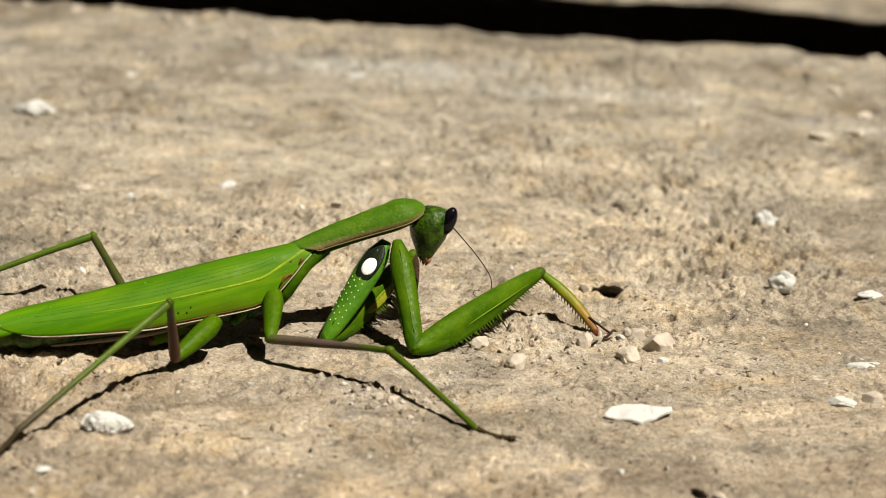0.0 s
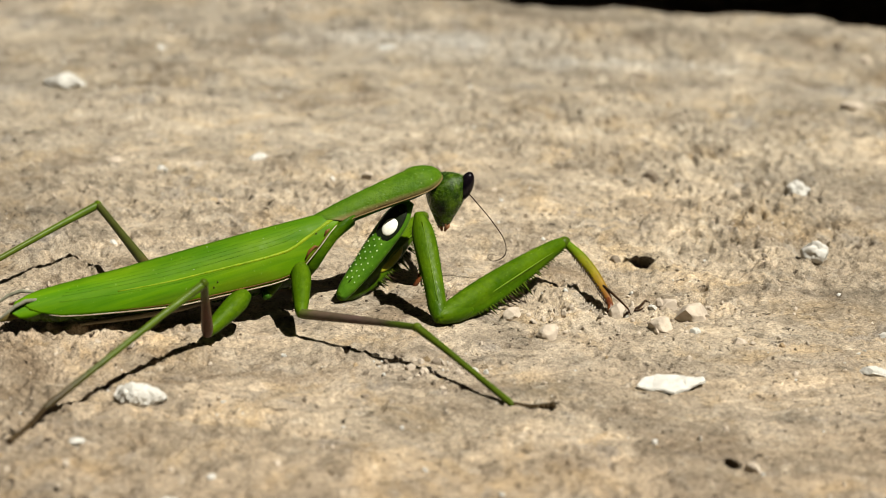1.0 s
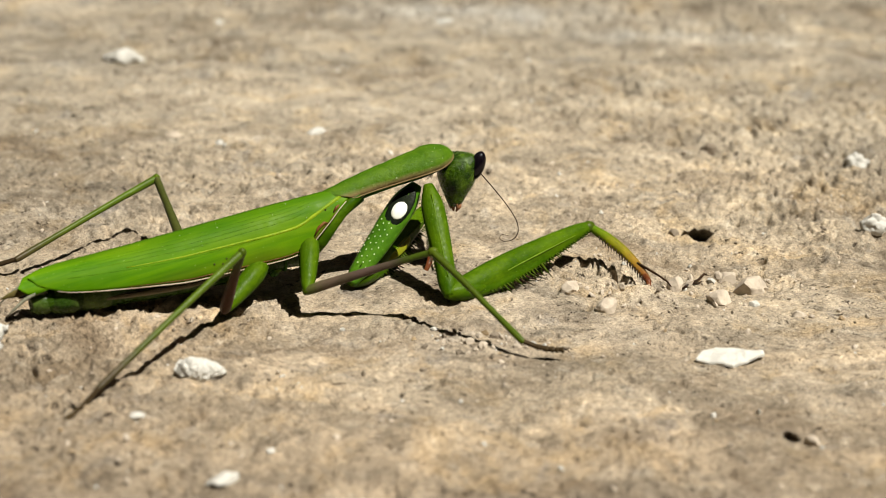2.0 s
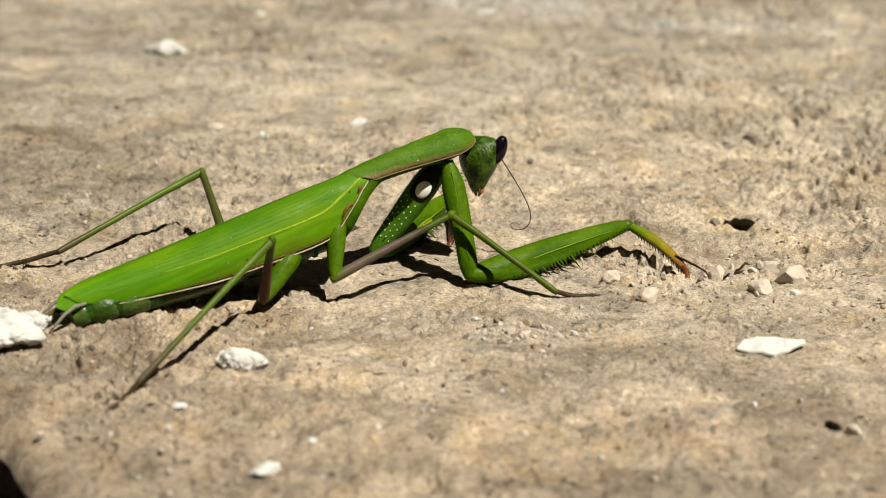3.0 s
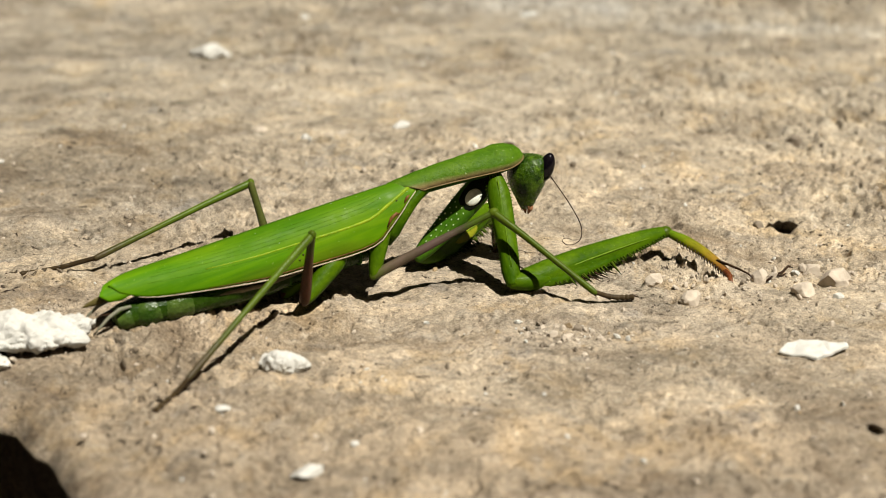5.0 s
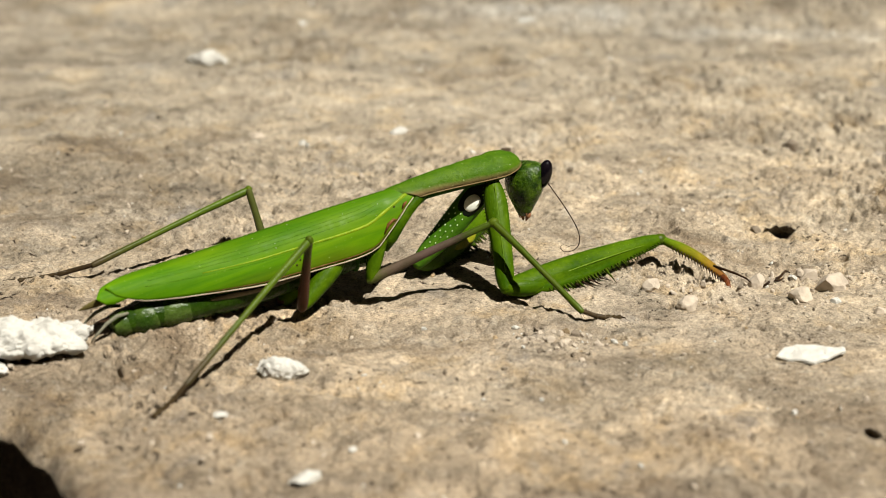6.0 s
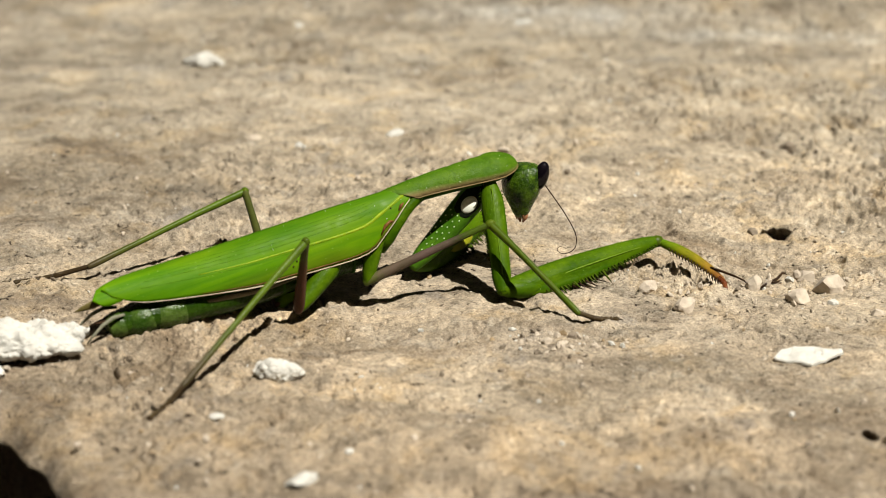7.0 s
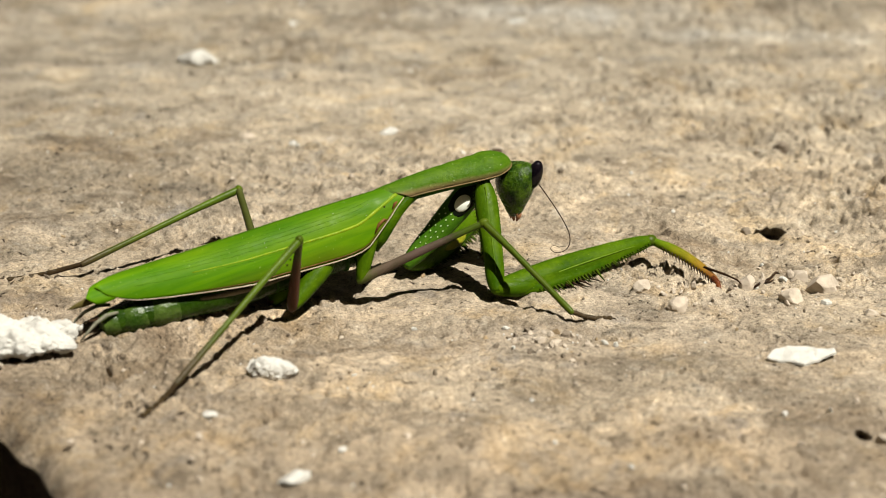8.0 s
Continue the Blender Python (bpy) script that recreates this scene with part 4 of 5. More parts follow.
def build_wings():
    for side in (-1, 1):
        bm = bmesh.new()
        n, m = 46, 15
        grid = [[bm.verts.new(wing_point(side, i / n, j / m) * MM) for j in range(m + 1)] for i in range(n + 1)]
        for i in range(n):
            for j in range(m):
                bm.faces.new((grid[i][j], grid[i + 1][j], grid[i + 1][j + 1], grid[i][j + 1]))
        bmesh.ops.recalc_face_normals(bm, faces=bm.faces)
        bmesh.ops.solidify(bm, geom=bm.faces[:], thickness=0.14 * MM)
        wing = moving("wing" + str(side), part("forewing", bm, WING, mantis, "leaf-green folded forewing with fine veins"))
        out = Vector((0, side * 0.06, -0.03))
        part("costal_margin", cord([wing_point(side, 0.03 + 0.9 * k / 30, 1.0) + out for k in range(31)], [0.095 * (0.5 + 0.5 * math.sin(math.pi * (0.1 + 0.8 * k / 30))) for k in range(31)]),
             COSTA, wing, "cream lower wing edge")
        part("brown_edge_line", cord([wing_point(side, 0.07 + 0.66 * k / 30, 0.962) + out for k in range(31)], [0.03 + 0.05 * math.sin(math.pi * k / 30) for k in range(31)], 6), BROWN_SPOT, wing, "thin brown line above the wing edge")
        into = Vector((0, -side * 0.7, -0.7))
        part("wing_vein", cord([wing_point(side, 0.03 + 0.69 * k / 24, 0.64 - 0.03 * k / 24) + into * (0.20 - 0.15 * k / 24) for k in range(25)], [0.30 - 0.22 * k / 24 for k in range(25)], 12), VEIN, wing, "yellow main vein")
        for q in range(7):
            v0 = 0.10 + 0.075 * q + (0.08 if q > 5 else 0)
            part("fine_vein", cord([wing_point(side, 0.10 + 0.012 * q + 0.72 * k / 20, v0 + 0.03 * math.sin(k / 20 * 3)) + out * 0.4 for k in range(21)], 0.022, 5), WING, wing)
        if side < 0:
            bm = cord([wing_point(side, u, v) + out for u, v in ((0.105, 0.97), (0.115, 0.90), (0.135, 0.88), (0.155, 0.93))], [0.1, 0.22, 0.24, 0.1])
            cord([wing_point(side, u, v) + out for u, v in ((0.055, 0.88), (0.066, 0.87), (0.078, 0.90))], [0.08, 0.24, 0.1], 8, bm)
            part("wing_scar", bm, BROWN_SPOT, wing, "brown worn notch on the wing edge")
            bm = bmesh.new()
            for u, v in ((0.10, 0.70), (0.43, 0.80), (0.47, 0.84), (0.445, 0.86)):
                blob(wing_point(side, u, v), (0.14, 0.14, 0.14), bm, 1)
            part("hindwing_edge", cord([wing_point(side, 0.42 + 0.43 * k / 20, 1.0) + Vector((0, 0.75 + 0.2 * k / 20, -0.45 - 1.2 * k / 20)) for k in range(21)], [0.12 + 0.30 * math.sin(math.pi * (0.08 + 0.84 * k / 20)) for k in range(21)]), MEMBRANE, wing, "greyish edge of the folded hindwing")
            part("wing_specks", bm, DARK, wing, "tiny dark specks")
    bm = limb(((0, 0.15, 0.5, 0), (1.2, 0.2, 0.55, 0.0), (2.4, 0.15, 0.36, 0), (3.6, 0.05, 0.06, -0.05)), 12, 8)
    tip = moving("hindwing", part("hindwing_tip", bm, BROWN_TIP, mantis, "brown tip of the folded hindwing"))


def build_trunk():
    rows, n = [(0, 0.6, 0.6, 0)], 7
    for k in range(n * 4 + 1):
        u = k / (n * 4)
        girth = np.interp(u, (0, 0.15, 0.5, 0.8, 0.95, 1), (2.2, 2.9, 3.3, 3.0, 2.55, 1.5)) * (1 + 0.025 * math.cos(u * n * 2 * math.pi))
        rows.append((0.4 + 36 * u, girth * 0.86, girth * 0.74, 0.12 * math.sin(u * 9)))
    rows.append((37.1, 0.3, 0.3, 0))
    abdomen = moving("abdomen", part("abdomen", limb(rows, 90, 20), BELLY, mantis, "ringed green abdomen under the wings"))
    for k in range(1, n):
        girth = np.interp(k / n, (0, 0.15, 0.5, 0.8, 0.95, 1), (2.2, 2.9, 3.3, 3.0, 2.55, 1.5)) * 0.965
        part("segment_seam", limb(((0.25 + 36 * (k - 0.5) / n, girth * 0.86, girth * 0.74, 0), (0.4 + 36 * (k - 0.5) / n, girth * 0.86 + 0.04, girth * 0.74 + 0.04, 0), (0.55 + 36 * (k - 0.5) / n, girth * 0.86, girth * 0.74, 0)), 5, 20), DEEP, abdomen)
    for a, b, g in ((26.5, 31.0, 3.17), (30.8, 34.4, 2.93), (34.2, 36.9, 2.3)):
        part("tail_segment", limb(((a, g * 0.78, g * 0.66, 0), (a + 0.5, g * 0.865, g * 0.75, 0), ((a + b) / 2, g * 0.875, g * 0.76, 0.03), (b - 0.8, g * 0.82, g * 0.70, 0), (b, g * 0.70, g * 0.58, 0)), 14, 20), TAIL, abdomen, "glossy paler end segment")
    for s in (-1, 1):
        part("cercus", cord([(34.8, s * 1.5, 1.7), (36.4, s * 1.9, 1.9), (38.0, s * 2.2, 1.4), (39.4, s * 2.4, 0.5), (40.4, s * 2.4, -0.3)], [0.22, 0.28, 0.25, 0.18, 0.06]), GREYISH, abdomen, "short grey tail feeler")
    part("tail_plate", limb(((33.5, 0.5, 0.3, 1.1), (35.5, 1.1, 0.25, 1.1), (37.2, 0.8, 0.18, 1.0), (38.4, 0.2, 0.1, 1.0)), 12, 10), DARK, abdomen, "dark plate at the abdomen's end")
    thorax = moving("thorax", part("thorax", limb(((-14, 1.4, 1.6, -5.6), (-11, 2.6, 2.6, -5.2), (-6, 2.9, 2.9, -4.4), (-2, 2.5, 2.6, -3.4), (1.5, 1.7, 1.6, -2.4), (4, 1.0, 0.9, -2.0)), 20, 18), DEEP, mantis, "green thorax beneath the wing bases"))
    part("wing_base", limb(((-4.5, 2.0, 1.4, -2.6), (-1.5, 2.5, 1.7, -2.6), (1.0, 2.2, 1.4, -2.3), (2.4, 1.6, 1.0, -2.0), (3.6, 1.0, 0.6, -1.8)), 10, 16), SHIELD, thorax)
    for s in (-1, 1):
        part("thorax_side", cord([(4.4, s * 0.8, -1.1), (2.5, s * 1.3, -1.8), (0.3, s * 1.8, -2.9), (-1.6, s * 2.2, -4.2), (-3.2, s * 2.4, -5.6), (-4.4, s * 2.2, -7.0)], [0.5, 0.75, 0.85, 0.95, 1.0, 0.7], 14), GREEN, thorax, "green side plate of the thorax")


def build_pronotum():
    stations = ((-2.4, -0.7, -0.9, 0.8), (-2.0, -0.35, -1.0, 1.6), (-1.0, -0.05, -1.2, 2.0), (0.6, 0.25, -1.3, 2.1), (3.0, 0.72, -1.25, 2.05), (6, 1.2, -1.05, 2.15), (9, 1.58, -0.85, 2.45), (11.5, 1.88, -0.65, 2.8), (13.3, 2.08, -0.5, 3.0), (15.0, 2.15, -0.4, 2.9),
                (16.5, 1.75, -0.2, 2.3), (17.5, 1.1, 0.0, 1.5), (18.0, 0.5, 0.15, 0.7))
    rings = []
    for x, top, low, w in smooth_profile(stations, 56):
        ring = []
        for k in range(20):
            a = 2 * math.pi * k / 20
            c, s = math.cos(a), math.sin(a)
            keel = 0.12 * max(0, 1 - abs(c) * 6) if s > 0 else 0
            z = low + (top - low) * max(s, 0) ** 0.95 if s > 0 else low + 0.45 * s * abs(s)
            z += 0.07 * noise.noise(Vector((x * 0.9, c * 2.2, s * 2.2))) - 0.13 * math.exp(-((x - 12.2 - 1.6 * abs(c)) / 0.45) ** 2) * (s > 0.1) + 0.10 * math.exp(-((x - 14.2) / 1.0) ** 2) * (s > 0.1)
            back = x + (1 - max(s, 0)) * 4.2 * min(max((3.4 - x) / 5.8, 0), 1)
            ring.append((back * MM, w * c * (1 if s < 0.2 else 1 - 0.16 * s) * MM, (z + keel) * MM))
        rings.append(ring)
    shield = moving("pronotum", part("pronotum", loft(bmesh.new(), rings), NECK, mantis, "long green neck shield with a paler rim"))
    for s in (-1, 1):
        pts = [(x + 4.2 * min(max((3.4 - x) / 5.8, 0), 1), s * (w + 0.05), low + 0.02) for x, top, low, w in smooth_profile(stations[1:], 28)]
        part("shield_rim", cord(pts, [0.045 + 0.045 * math.sin(math.pi * k / 27) for k in range(28)]), MARGIN, shield, "pinkish tan rim")
    part("prosternum", limb(((-1, 1.3, 1.3, -1.8), (4, 1.3, 1.0, -1.5), (9, 1.4, 0.9, -1.2), (13.5, 1.8, 1.0, -0.9), (17, 1.0, 0.8, -0.7), (19, 0.7, 0.6, -1.1)), 18, 14), DEEP, shield, "dark green underside of the neck")


def build_head():
    rows = ((0.95, -0.2, 0.5, 0.3, 0), (0.75, -0.2, 1.9, 1.3, 0), (0.2, -0.4, 2.75, 2.1, 0), (-0.8, -0.6, 2.95, 2.55, 0), (-2.0, -0.75, 2.85, 2.65, 0), (-3.2, -0.8, 2.5, 2.4, 0), (-4.2, -0.85, 2.0, 1.95, 0),
            (-5.2, -0.9, 1.45, 1.4, 0), (-6.0, -0.95, 1.05, 1.0, 0), (-6.5, -1.0, 0.45, 0.5, 0))
    rings = []
    for z, x, w, d, _ in smooth_profile(rows, 30):
        rings.append([((x + max(d, 0.05) * math.cos(a)) * MM, max(w, 0.05) * math.sin(a) * MM, z * MM) for a in (2 * math.pi * k / 22 for k in range(22))])
    head = moving("head", part("head", loft(bmesh.new(), rings), HEAD, mantis, "dark green triangular head bent downwards"))
    for s in (-1, 1):
        part("compound_eye", blob((0.60, s * 2.50, -0.75) if s < 0 else (0.45, 2.0, -1.3), (1.05, 1.0, 2.05) if s < 0 else (1.0, 0.95, 1.7), None, 4, pose(0, 0, 0, s * -14, 10, 0)), EYE, head, "glossy black bulging compound eye")
        part("mandible", cord([(-0.6, s * 0.5, -5.8), (-0.75, s * 0.6, -6.5), (-0.85, s * 0.25, -7.2)], [0.4, 0.38, 0.1]), JAW, head, "reddish biting jaw")
        part("palp", cord([(-1.0, s * 0.7, -5.4), (-1.3, s * 0.85, -6.1), (-1.1, s * 0.6, -6.9)], [0.14, 0.13, 0.06]), JAW, head)
    part("face_plate", limb(((0, 0.9, 0.25, 0), (1.2, 1.1, 0.3, 0.05), (2.2, 0.6, 0.2, 0)), 8, 12), DEEP, head).matrix_local = pose(1.5 * MM, 0, -2.0 * MM, 0, 106, 0)
    bm = bmesh.new()
    for y, z in ((0, 0.35), (-0.5, -0.05), (0.5, -0.05)):
        blob((1.35, y, z), (0.16, 0.2, 0.2), bm, 2)
    part("ocelli", bm, PALE, head, "three tiny simple eyes")
    pts = [(0, 0, 0), (0.9, 0, -1.2), (2.3, 0, -3.2), (3.7, 0, -5.3), (4.9, 0, -7.4), (5.45, 0, -8.8), (5.5, 0, -10.1), (5.1, 0, -10.9), (4.3, 0.1, -11.4), (3.4, 0.1, -11.4), (2.9, 0.2, -10.9), (3.3, 0.3, -10.5), (4.2, 0.4, -10.8)]
    pts = [tuple(p) for p in smooth_profile(pts, 40)]
    moving("antenna", part("antenna", cord(pts, [0.095 - 0.06 * k / 39 for k in range(40)], 6), DARK, mantis, "thin dark antenna curled at its end"))


def build_foreleg(tag, near):
    """A grasping leg: coxa, toothed femur, spined tibia with a hooked claw, thin tarsus."""
    inner = GREEN if near else INNER
    wide = 0.9 if near else 1.08
    rows = ((-0.8, 0.4, 0.7 * wide, 0), (0, 0.7, 1.0 * wide, 0), (2.0, 1.0, 1.65 * wide, 0), (5, 1.05, 1.75 * wide, 0.05), (10, 0.95, 1.5 * wide, 0.1), (13.5, 0.9, 1.25, 0.0), (15.4, 0.7, 0.8, 0))
    coxa = moving("fore_coxa_" + tag, part("fore_coxa", limb(rows, 22, 14), inner, mantis, "broad flat green foreleg base"))
    bm = bmesh.new()
    for k in range(26):
        x = 1.2 + k * 0.49
        h = np.interp(x, (0, 1.5, 5, 10, 13.5, 15.4), (1.2 * wide, 1.75 * wide, 1.75 * wide, 1.5 * wide, 1.25, 0.8))
        for s in (-1, 1):
            spike(bm, (x, 0, s * (h - 0.1)), (x + 0.15, 0, s * (h + (0.24 if near else 0.13))), 0.09)
    part("coxa_teeth", bm, inner if near else WART, coxa)
    part("coxa_ridge", cord([(1 + k, -1.0 + 0.01 * k, 0.1) for k in range(13)], 0.1, 6), SHIELD if near else INNER, coxa)
    if not near:
        part("black_spot", blob((3.2, -0.80, 0.1), (3.2, 0.36, 1.5)), BLACK, coxa, "black patch on the inner foreleg")
        part("white_spot", blob((3.7, -1.06, 0.30), (1.35, 0.30, 0.98), None, 4), PALE, coxa, "white spot within the black patch")
        bm = bmesh.new()
        for row, z in enumerate((-1.15, -0.55, 0.1, 0.75)):
            for k in range(7):
                x = 5.9 + 1.05 * k + 0.4 * (row % 2)
                h, w = np.interp(x, (5, 10, 13.5), (1.89, 1.62, 1.25)), np.interp(x, (5, 10, 13.5), (1.05, 0.95, 0.9))
                if abs(z) < h - 0.3:
                    blob((x, -w * math.sqrt(1 - (z / h) ** 2) - 0.03, z), (0.14, 0.10, 0.10), bm, 1)
        part("pale_dots", bm, DOTS, coxa, "rows of pale dots")
    scale = 1.0 if near else 0.92
    rows = [(x * scale, w, h, r) for x, w, h, r in ((-0.6, 0.5, 0.6, 0), (0.6, 0.95, 1.15, 0), (3, 1.15, 1.7, -0.25), (8, 1.3, 2.1, -0.35), (14, 1.2, 1.95, -0.2), (20, 1.0, 1.45, 0.05), (24, 0.8, 1.05, 0.15), (26.3, 0.45, 0.55, 0.1))]
    thigh = limb(rows, 34, 28)
    for v in thigh.verts:
        # a keel runs along the flank; below it the flank falls back
        x, z = v.co.x / MM / scale, v.co.z / MM
        below = min(max((-0.95 + 0.03 * x - z) / 0.4, 0.0), 1.0) * math.sin(math.pi * min(max(x / 26, 0), 1)) ** 0.5
        v.co.y *= 1 - 0.30 * below * max(0.0, 1 - max(0.0, -z - 1.3))
    femur = moving("fore_femur_" + tag, part("fore_femur", thigh, GREEN, mantis, "thick green grasping thigh"))
    part("trochanter", limb(((-0.5, 0.5, 0.55, 0.1), (0.5, 1.0, 1.1, -0.1), (2.6, 1.24, 1.35, -0.55), (4.8, 1.05, 1.0, -0.95), (6.0, 0.5, 0.45, -1.1)), 14, 14), GREEN, femur, "rounded green joint piece at the thigh's base")
    part("femur_groove", cord([(x * scale, -1.16 * math.sin(math.pi * min(1, max(0.08, x / 26))) ** 0.45, -0.92 + 0.03 * x) for x in np.linspace(3, 24, 22)], [0.03 + 0.09 * math.sin(math.pi * k / 21) for k in range(22)], 6), FLANK_LINE, femur, "pale line along the thigh")
    bm, long = bmesh.new(), bmesh.new()
    rng = random.Random(11)
    for k in range(34):
        x = (5.5 + k * 0.58 + 0.35 * rng.random()) * scale
        h = np.interp(x, (0, 3, 8, 14, 20, 24, 26.3), (0.9, 1.95, 2.45, 2.15, 1.4, 0.9, 0.4))
        middle = math.exp(-((x - 12.5) / 6) ** 2)
        for s in (-1, 1):
            reach = (0.25 + 1.5 * rng.random() ** 2 * middle + 0.45 * middle) * (1.25 if k % 4 == 0 else 0.8)
            spike(bm, (x, s * 0.55, -h + 0.3), (x + 0.1 + 0.45 * reach * rng.random(), s * (0.7 + 0.3 * rng.random()), -h - reach), 0.10 + 0.07 * reach)
    for k, ln in enumerate((1.9, 2.6, 2.5, 1.9)):
        spike(long, ((9.6 + 1.15 * k) * scale, -0.1, -2.0), ((11.2 + 1.3 * k) * scale, -0.7, -2.3 - ln * 0.75), 0.2)
    for k in range(60):
        x = 2 + 22 * rng.random()
        h = np.interp(x, (0, 3, 8, 14, 20, 24, 26.3), (1.0, 1.45, 1.75, 1.75, 1.5, 1.15, 0.6))
        spike(bm, (x * scale, -0.1, h - 0.1), (x * scale + 0.05, -0.15, h + 0.12), 0.05)
    warts = bmesh.new()
    for k in range(150):
        x = rng.uniform(1.5, 25)
        h = np.interp(x, (0, 3, 8, 14, 20, 24, 26.3), (1.0, 1.45, 1.75, 1.75, 1.5, 1.15, 0.6))
        w = np.interp(x, (0, 3, 8, 14, 20, 24, 26.3), (0.85, 1.13, 1.28, 1.2, 1.0, 0.8, 0.45))
        a = rng.choice((rng.gauss(1.35, 0.12), rng.uniform(0.1, 1.5)))
        r = rng.uniform(0.03, 0.065)
        blob((x * scale, -w * math.cos(a), np.interp(x, (3, 8, 20), (-0.25, -0.35, 0.05)) + h * math.sin(a)), (r, r, r), warts, 1)
    part("femur_warts", warts, WART, femur, "rows of tiny pale warts")
    part("femur_teeth", bm, OLIVE, femur, "row of small dark-tipped teeth")
    part("long_spines", long, DARK, femur, "long catching spines")
    if not near:
        part("yellow_patch", blob((11.5, -1.0, -0.6), (3.6, 0.22, 1.1)), YELLOW, femur, "yellow patch on the inner thigh")
    part("knee_cap", blob((25.6 * scale, 0, 0.1), (1.0, 0.75, 0.85)), OLIVE, femur)
    rows = ((-0.5, 0.35, 0.4, 0), (0.6, 0.5, 0.60, 0), (3, 0.55, 0.78, 0.45), (6, 0.50, 0.76, 0.7), (9, 0.42, 0.64, 0.65), (11.2, 0.34, 0.50, 0.4), (12.6, 0.24, 0.30, 0.15))
    tibia = moving("fore_tibia_" + tag, part("fore_tibia", limb(rows, 24, 12), CLAW_SHIN if near else DARK, mantis, "amber-green spined grasping shin" if near else "dark folded grasping shin"))
    for k in range(17):
        x = 2.2 + k * 0.56
        low = np.interp(x, (0, 3, 6, 9, 11.5), (-0.6, -0.3, 0.0, 0.05, -0.1))
        for side in (-1, 1):
            bm = bmesh.new()
            spike(bm, (x, side * 0.25, low + 0.1), (x + 0.42 + 0.015 * k, side * 0.42, low - 0.22 - 0.022 * k), 0.13)
            part("spine", bm, DARK, tibia)
    part("claw", cord([(11.2, 0, 0.25), (12.3, 0, 0.1), (13.2, 0, -0.5), (13.6, 0, -1.4), (13.5, 0, -2.3), (13.2, 0, -3.0)], [0.45, 0.42, 0.36, 0.28, 0.17, 0.03]), CLAW_TIP, tibia, "hooked reddish end claw")
    pts = [(9.2, -0.3, 0.75), (11.0, -0.5, 1.15), (13, -0.7, 1.5), (14.6, -0.8, 1.7), (15.6, -0.9, 1.5)] if near else [(9.2, 0.3, 0.7), (11, 0.6, 0.6), (13, 0.9, 0.3)]
    part("fore_tarsus", cord(pts, [0.2, 0.18, 0.16, 0.13, 0.07][:len(pts)]), DARK if near else RUSSET, tibia, "thin dark jointed foot")


def build_leg(tag, kind, upper, lower, toe, thigh, coxa_size):
    """A walking leg in four pieces."""
    w = coxa_size
    g = 0.8 if thigh is MID_THIGH else 1.0
    moving("coxa_" + tag, part(kind + "_coxa", limb(((-1, 0.6 * w, 0.7 * w, 0), (1, w, 1.15 * w, 0), (4.5, 0.9 * w, 1.0 * w, 0), (7.4, 0.65 * w, 0.7 * w, 0), (8.5, 0.3 * w, 0.3 * w, 0)), 16, 12), GREEN, mantis, "green jointed leg base"))
    femur = moving("femur_" + tag, part(kind + "_femur", limb(((-0.6, 0.35, 0.4, 0), (0.4, 0.75 * g, 0.85 * g, 0), (upper * 0.3, 0.72 * g, 0.8 * g, 0.05), (upper * 0.75, 0.52 * g, 0.56 * g, 0.05), (upper - 0.5, 0.5 * g, 0.55 * g, 0), (upper + 0.4, 0.25, 0.25, 0)), 18, 10), thigh, mantis,
                                         "slender russet thigh" if thigh is HIND_THIGH else "slender grey-brown thigh"))
    part("knee", blob((upper, 0, 0), (0.75, 0.55, 0.62)), OLIVE, femur)
    tibia = moving("tibia_" + tag, part(kind + "_tibia", limb(((-0.5, 0.25, 0.3, 0), (0.5, 0.5, 0.55, 0), (lower * 0.3, 0.42, 0.45, 0.1), (lower * 0.7, 0.38, 0.40, 0.05), (lower - 0.4, 0.42, 0.45, 0), (lower + 0.4, 0.2, 0.2, 0)), 20, 10), SHIN if kind == "hind" else OLIVE, mantis,
                                         "long thin olive shin"))
    bm = bmesh.new()
    for k in range(12):
        x = lower * (0.35 + 0.05 * k)
        spike(bm, (x, 0, -0.3), (x + 0.3, 0.1, -0.58), 0.04)
    spike(bm, (lower - 0.2, 0.2, -0.1), (lower + 1.0, 0.4, -0.5), 0.09)
    spike(bm, (lower - 0.2, -0.2, -0.1), (lower + 1.0, -0.4, -0.5), 0.09)
    part("shin_hairs", bm, DARK, tibia)
    cuts = [0, 0.42, 0.62, 0.76, 0.86, 1.0]
    bm = bmesh.new()
    sag = lambda u: -0.35 * math.sin(math.pi * u) - 0.1 * u
    for a, b in zip(cuts, cuts[1:]):
        limb(((a * toe - 0.1, 0.26, 0.26, sag(a)), (a * toe + 0.15, 0.34, 0.34, sag(a)), (b * toe - 0.3, 0.36, 0.36, sag(b)), (b * toe, 0.52, 0.46, sag(b) - 0.06), (b * toe + 0.12, 0.24, 0.24, sag(b))), 8, 8, bm)
        spike(bm, (b * toe - 0.1, 0.15, sag(b) - 0.2), (b * toe + 0.3, 0.3, sag(b) - 0.45), 0.12)
    tarsus = moving("tarsus_" + tag, part(kind + "_tarsus", bm, FOOT_SKIN, mantis, "brown five-jointed foot"))
    bm = bmesh.new()
    for s in (-1, 1):
        cord([(toe, s * 0.1, 0), (toe + 0.5, s * 0.35, 0.12), (toe + 0.95, s * 0.5, -0.2)], [0.1, 0.08, 0.02], 6, bm)
    part("foot_claws", bm, DARK, tarsus, "pair of tiny dark foot claws")


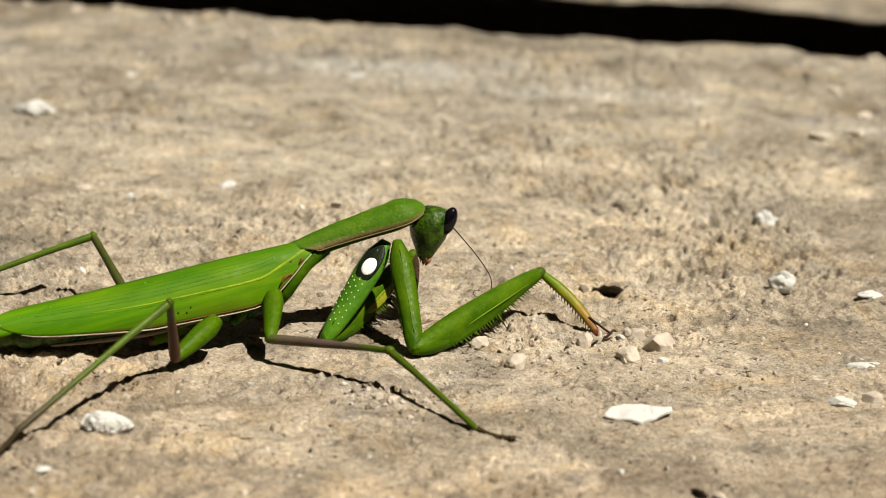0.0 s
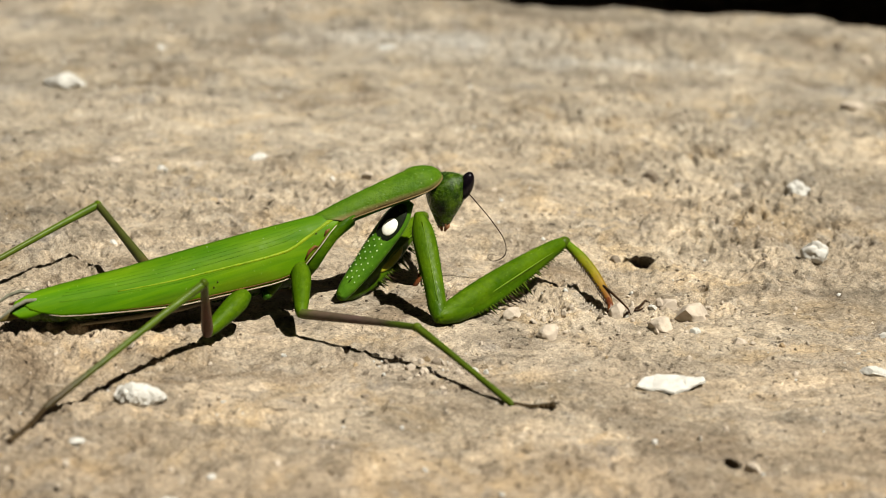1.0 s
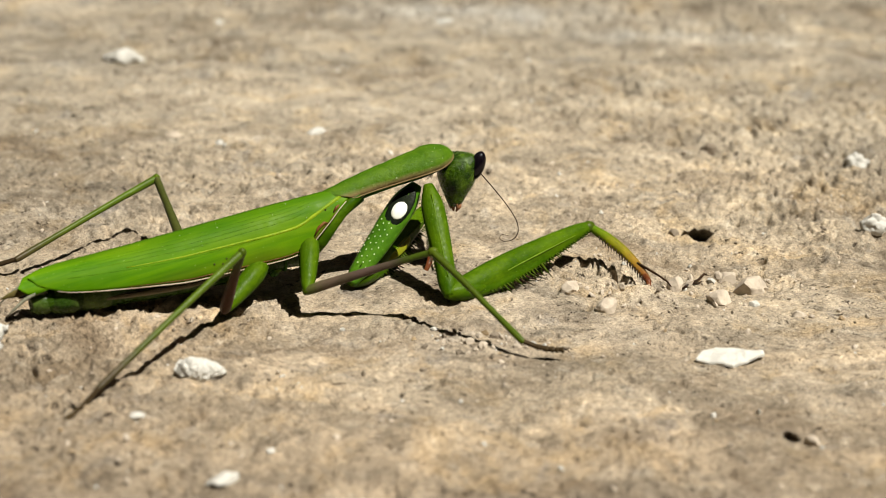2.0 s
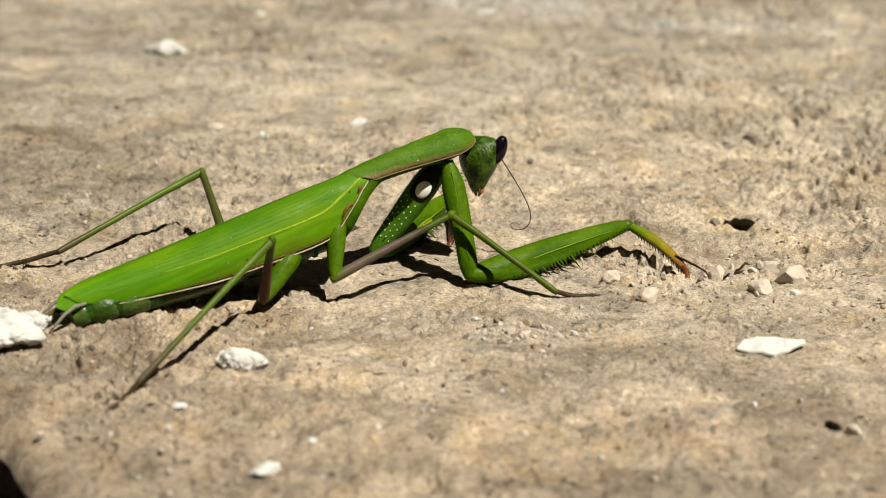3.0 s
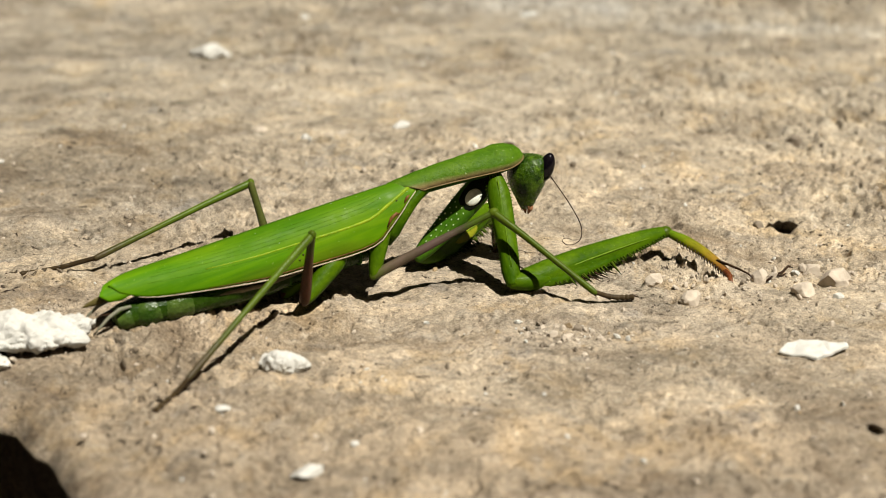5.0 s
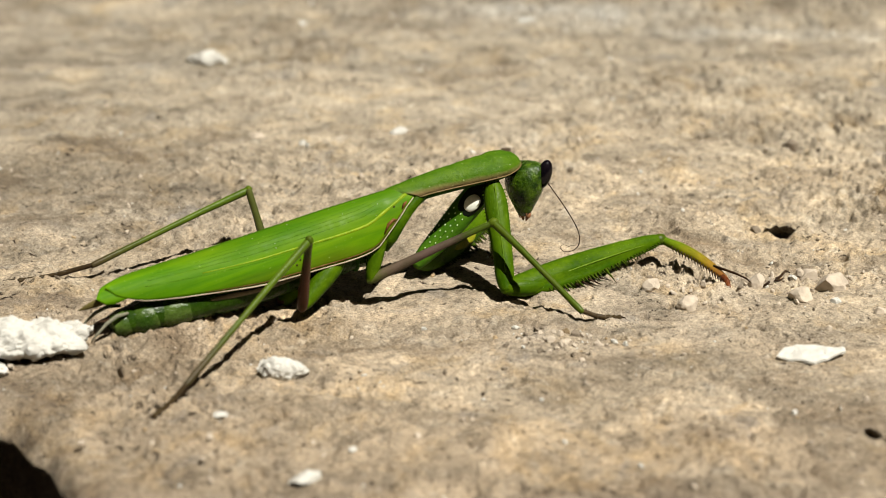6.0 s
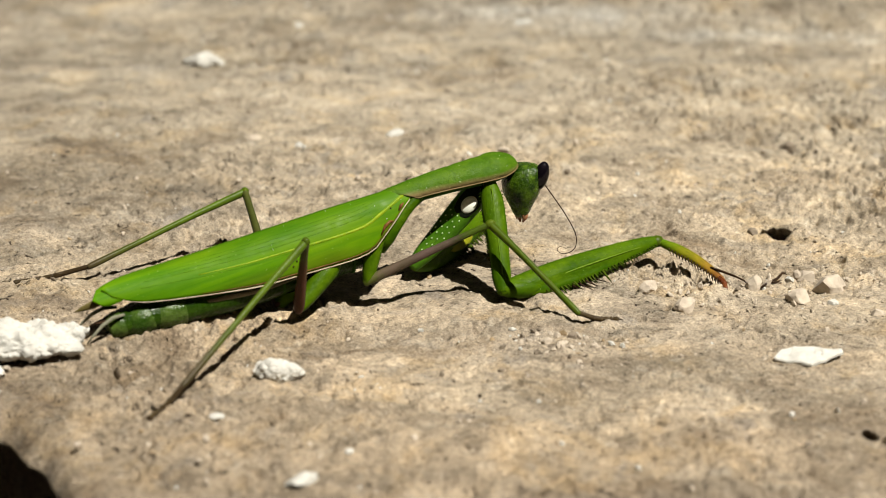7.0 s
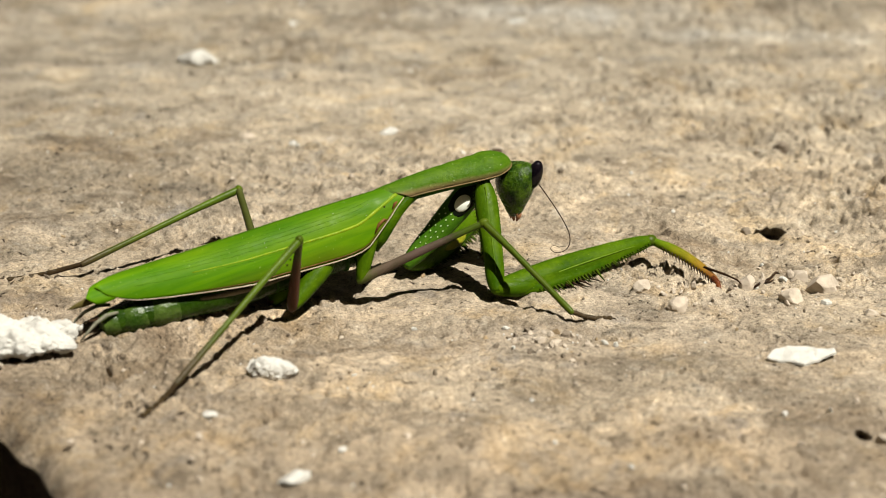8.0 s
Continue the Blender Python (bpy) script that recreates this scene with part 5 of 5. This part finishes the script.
def build_glints():
    """Pale grains set on wing and shield to stand in for glints of light."""
    rng = random.Random(8)
    bm = bmesh.new()
    for _ in range(16):
        p = wing_point(-1, 0.04 + 0.5 * rng.random() ** 2, rng.uniform(0.02, 0.9))
        r = rng.uniform(0.03, 0.055)
        blob(p + Vector((0, -0.07, 0.07)), (r, r, r), bm, 1)
    part("dust", bm, PALE, MOVING["wing-1"], "fine pale grains standing in for glints")
    bm = bmesh.new()
    for _ in range(12):
        x = rng.uniform(1, 16)
        top = np.interp(x, (0, 3, 6, 9, 11.5, 13.3, 15, 16.5), (0.1, 0.5, 0.95, 1.35, 1.75, 2.05, 2.15, 1.75))
        low = np.interp(x, (0, 9, 16), (-1.2, -0.8, -0.3))
        w = np.interp(x, (0, 6, 11.5, 13.3, 16), (2.0, 1.85, 2.85, 3.15, 2.5))
        a = rng.uniform(0.15, 1.4)
        r = rng.uniform(0.03, 0.05)
        blob((x, -w * math.cos(a) * (1 - 0.12 * math.sin(a)), low + (top - low) * math.sin(a) ** 0.75), (r, r, r), bm, 1)
    part("dust", bm, PALE, MOVING["pronotum"], "fine pale grains standing in for glints")


build_wings()
build_trunk()
build_pronotum()
build_head()
build_foreleg("l", False)
build_foreleg("r", True)
build_leg("mid_r", "middle", MID_FEMUR, MID_TIBIA, 5.4, MID_THIGH, 1.2)
build_leg("mid_l", "middle", 12.0, 9.0, 5.0, DEEP, 1.2)
build_leg("hind_r", "hind", HIND_FEMUR, HIND_TIBIA, 7.9, HIND_THIGH, 1.25)
build_leg("hind_l", "hind", FAR_FEMUR, FAR_TIBIA, 12.0, HIND_THIGH, 1.5)
build_glints()


def motions():
    """Keys every moving part of the mantis, which steps back, rears and shifts a leg."""
    times = [k / 10 for k in range(81)]
    back = Matrix.Translation(-FOOT * MM)
    stances = [(t, stance(t)) for t in times]
    same = {"wing-1": "trunk", "wing1": "trunk", "thorax": "trunk", "hindwing": "trunk"}
    rest = {"hindwing": heading((-42.2, -1.0, -1.2), 180, -2)}
    for key, ob in MOVING.items():
        walk(ob, [(t, back @ at[same.get(key, key)] @ rest.get(key, Matrix())) for t, at in stances])


motions()
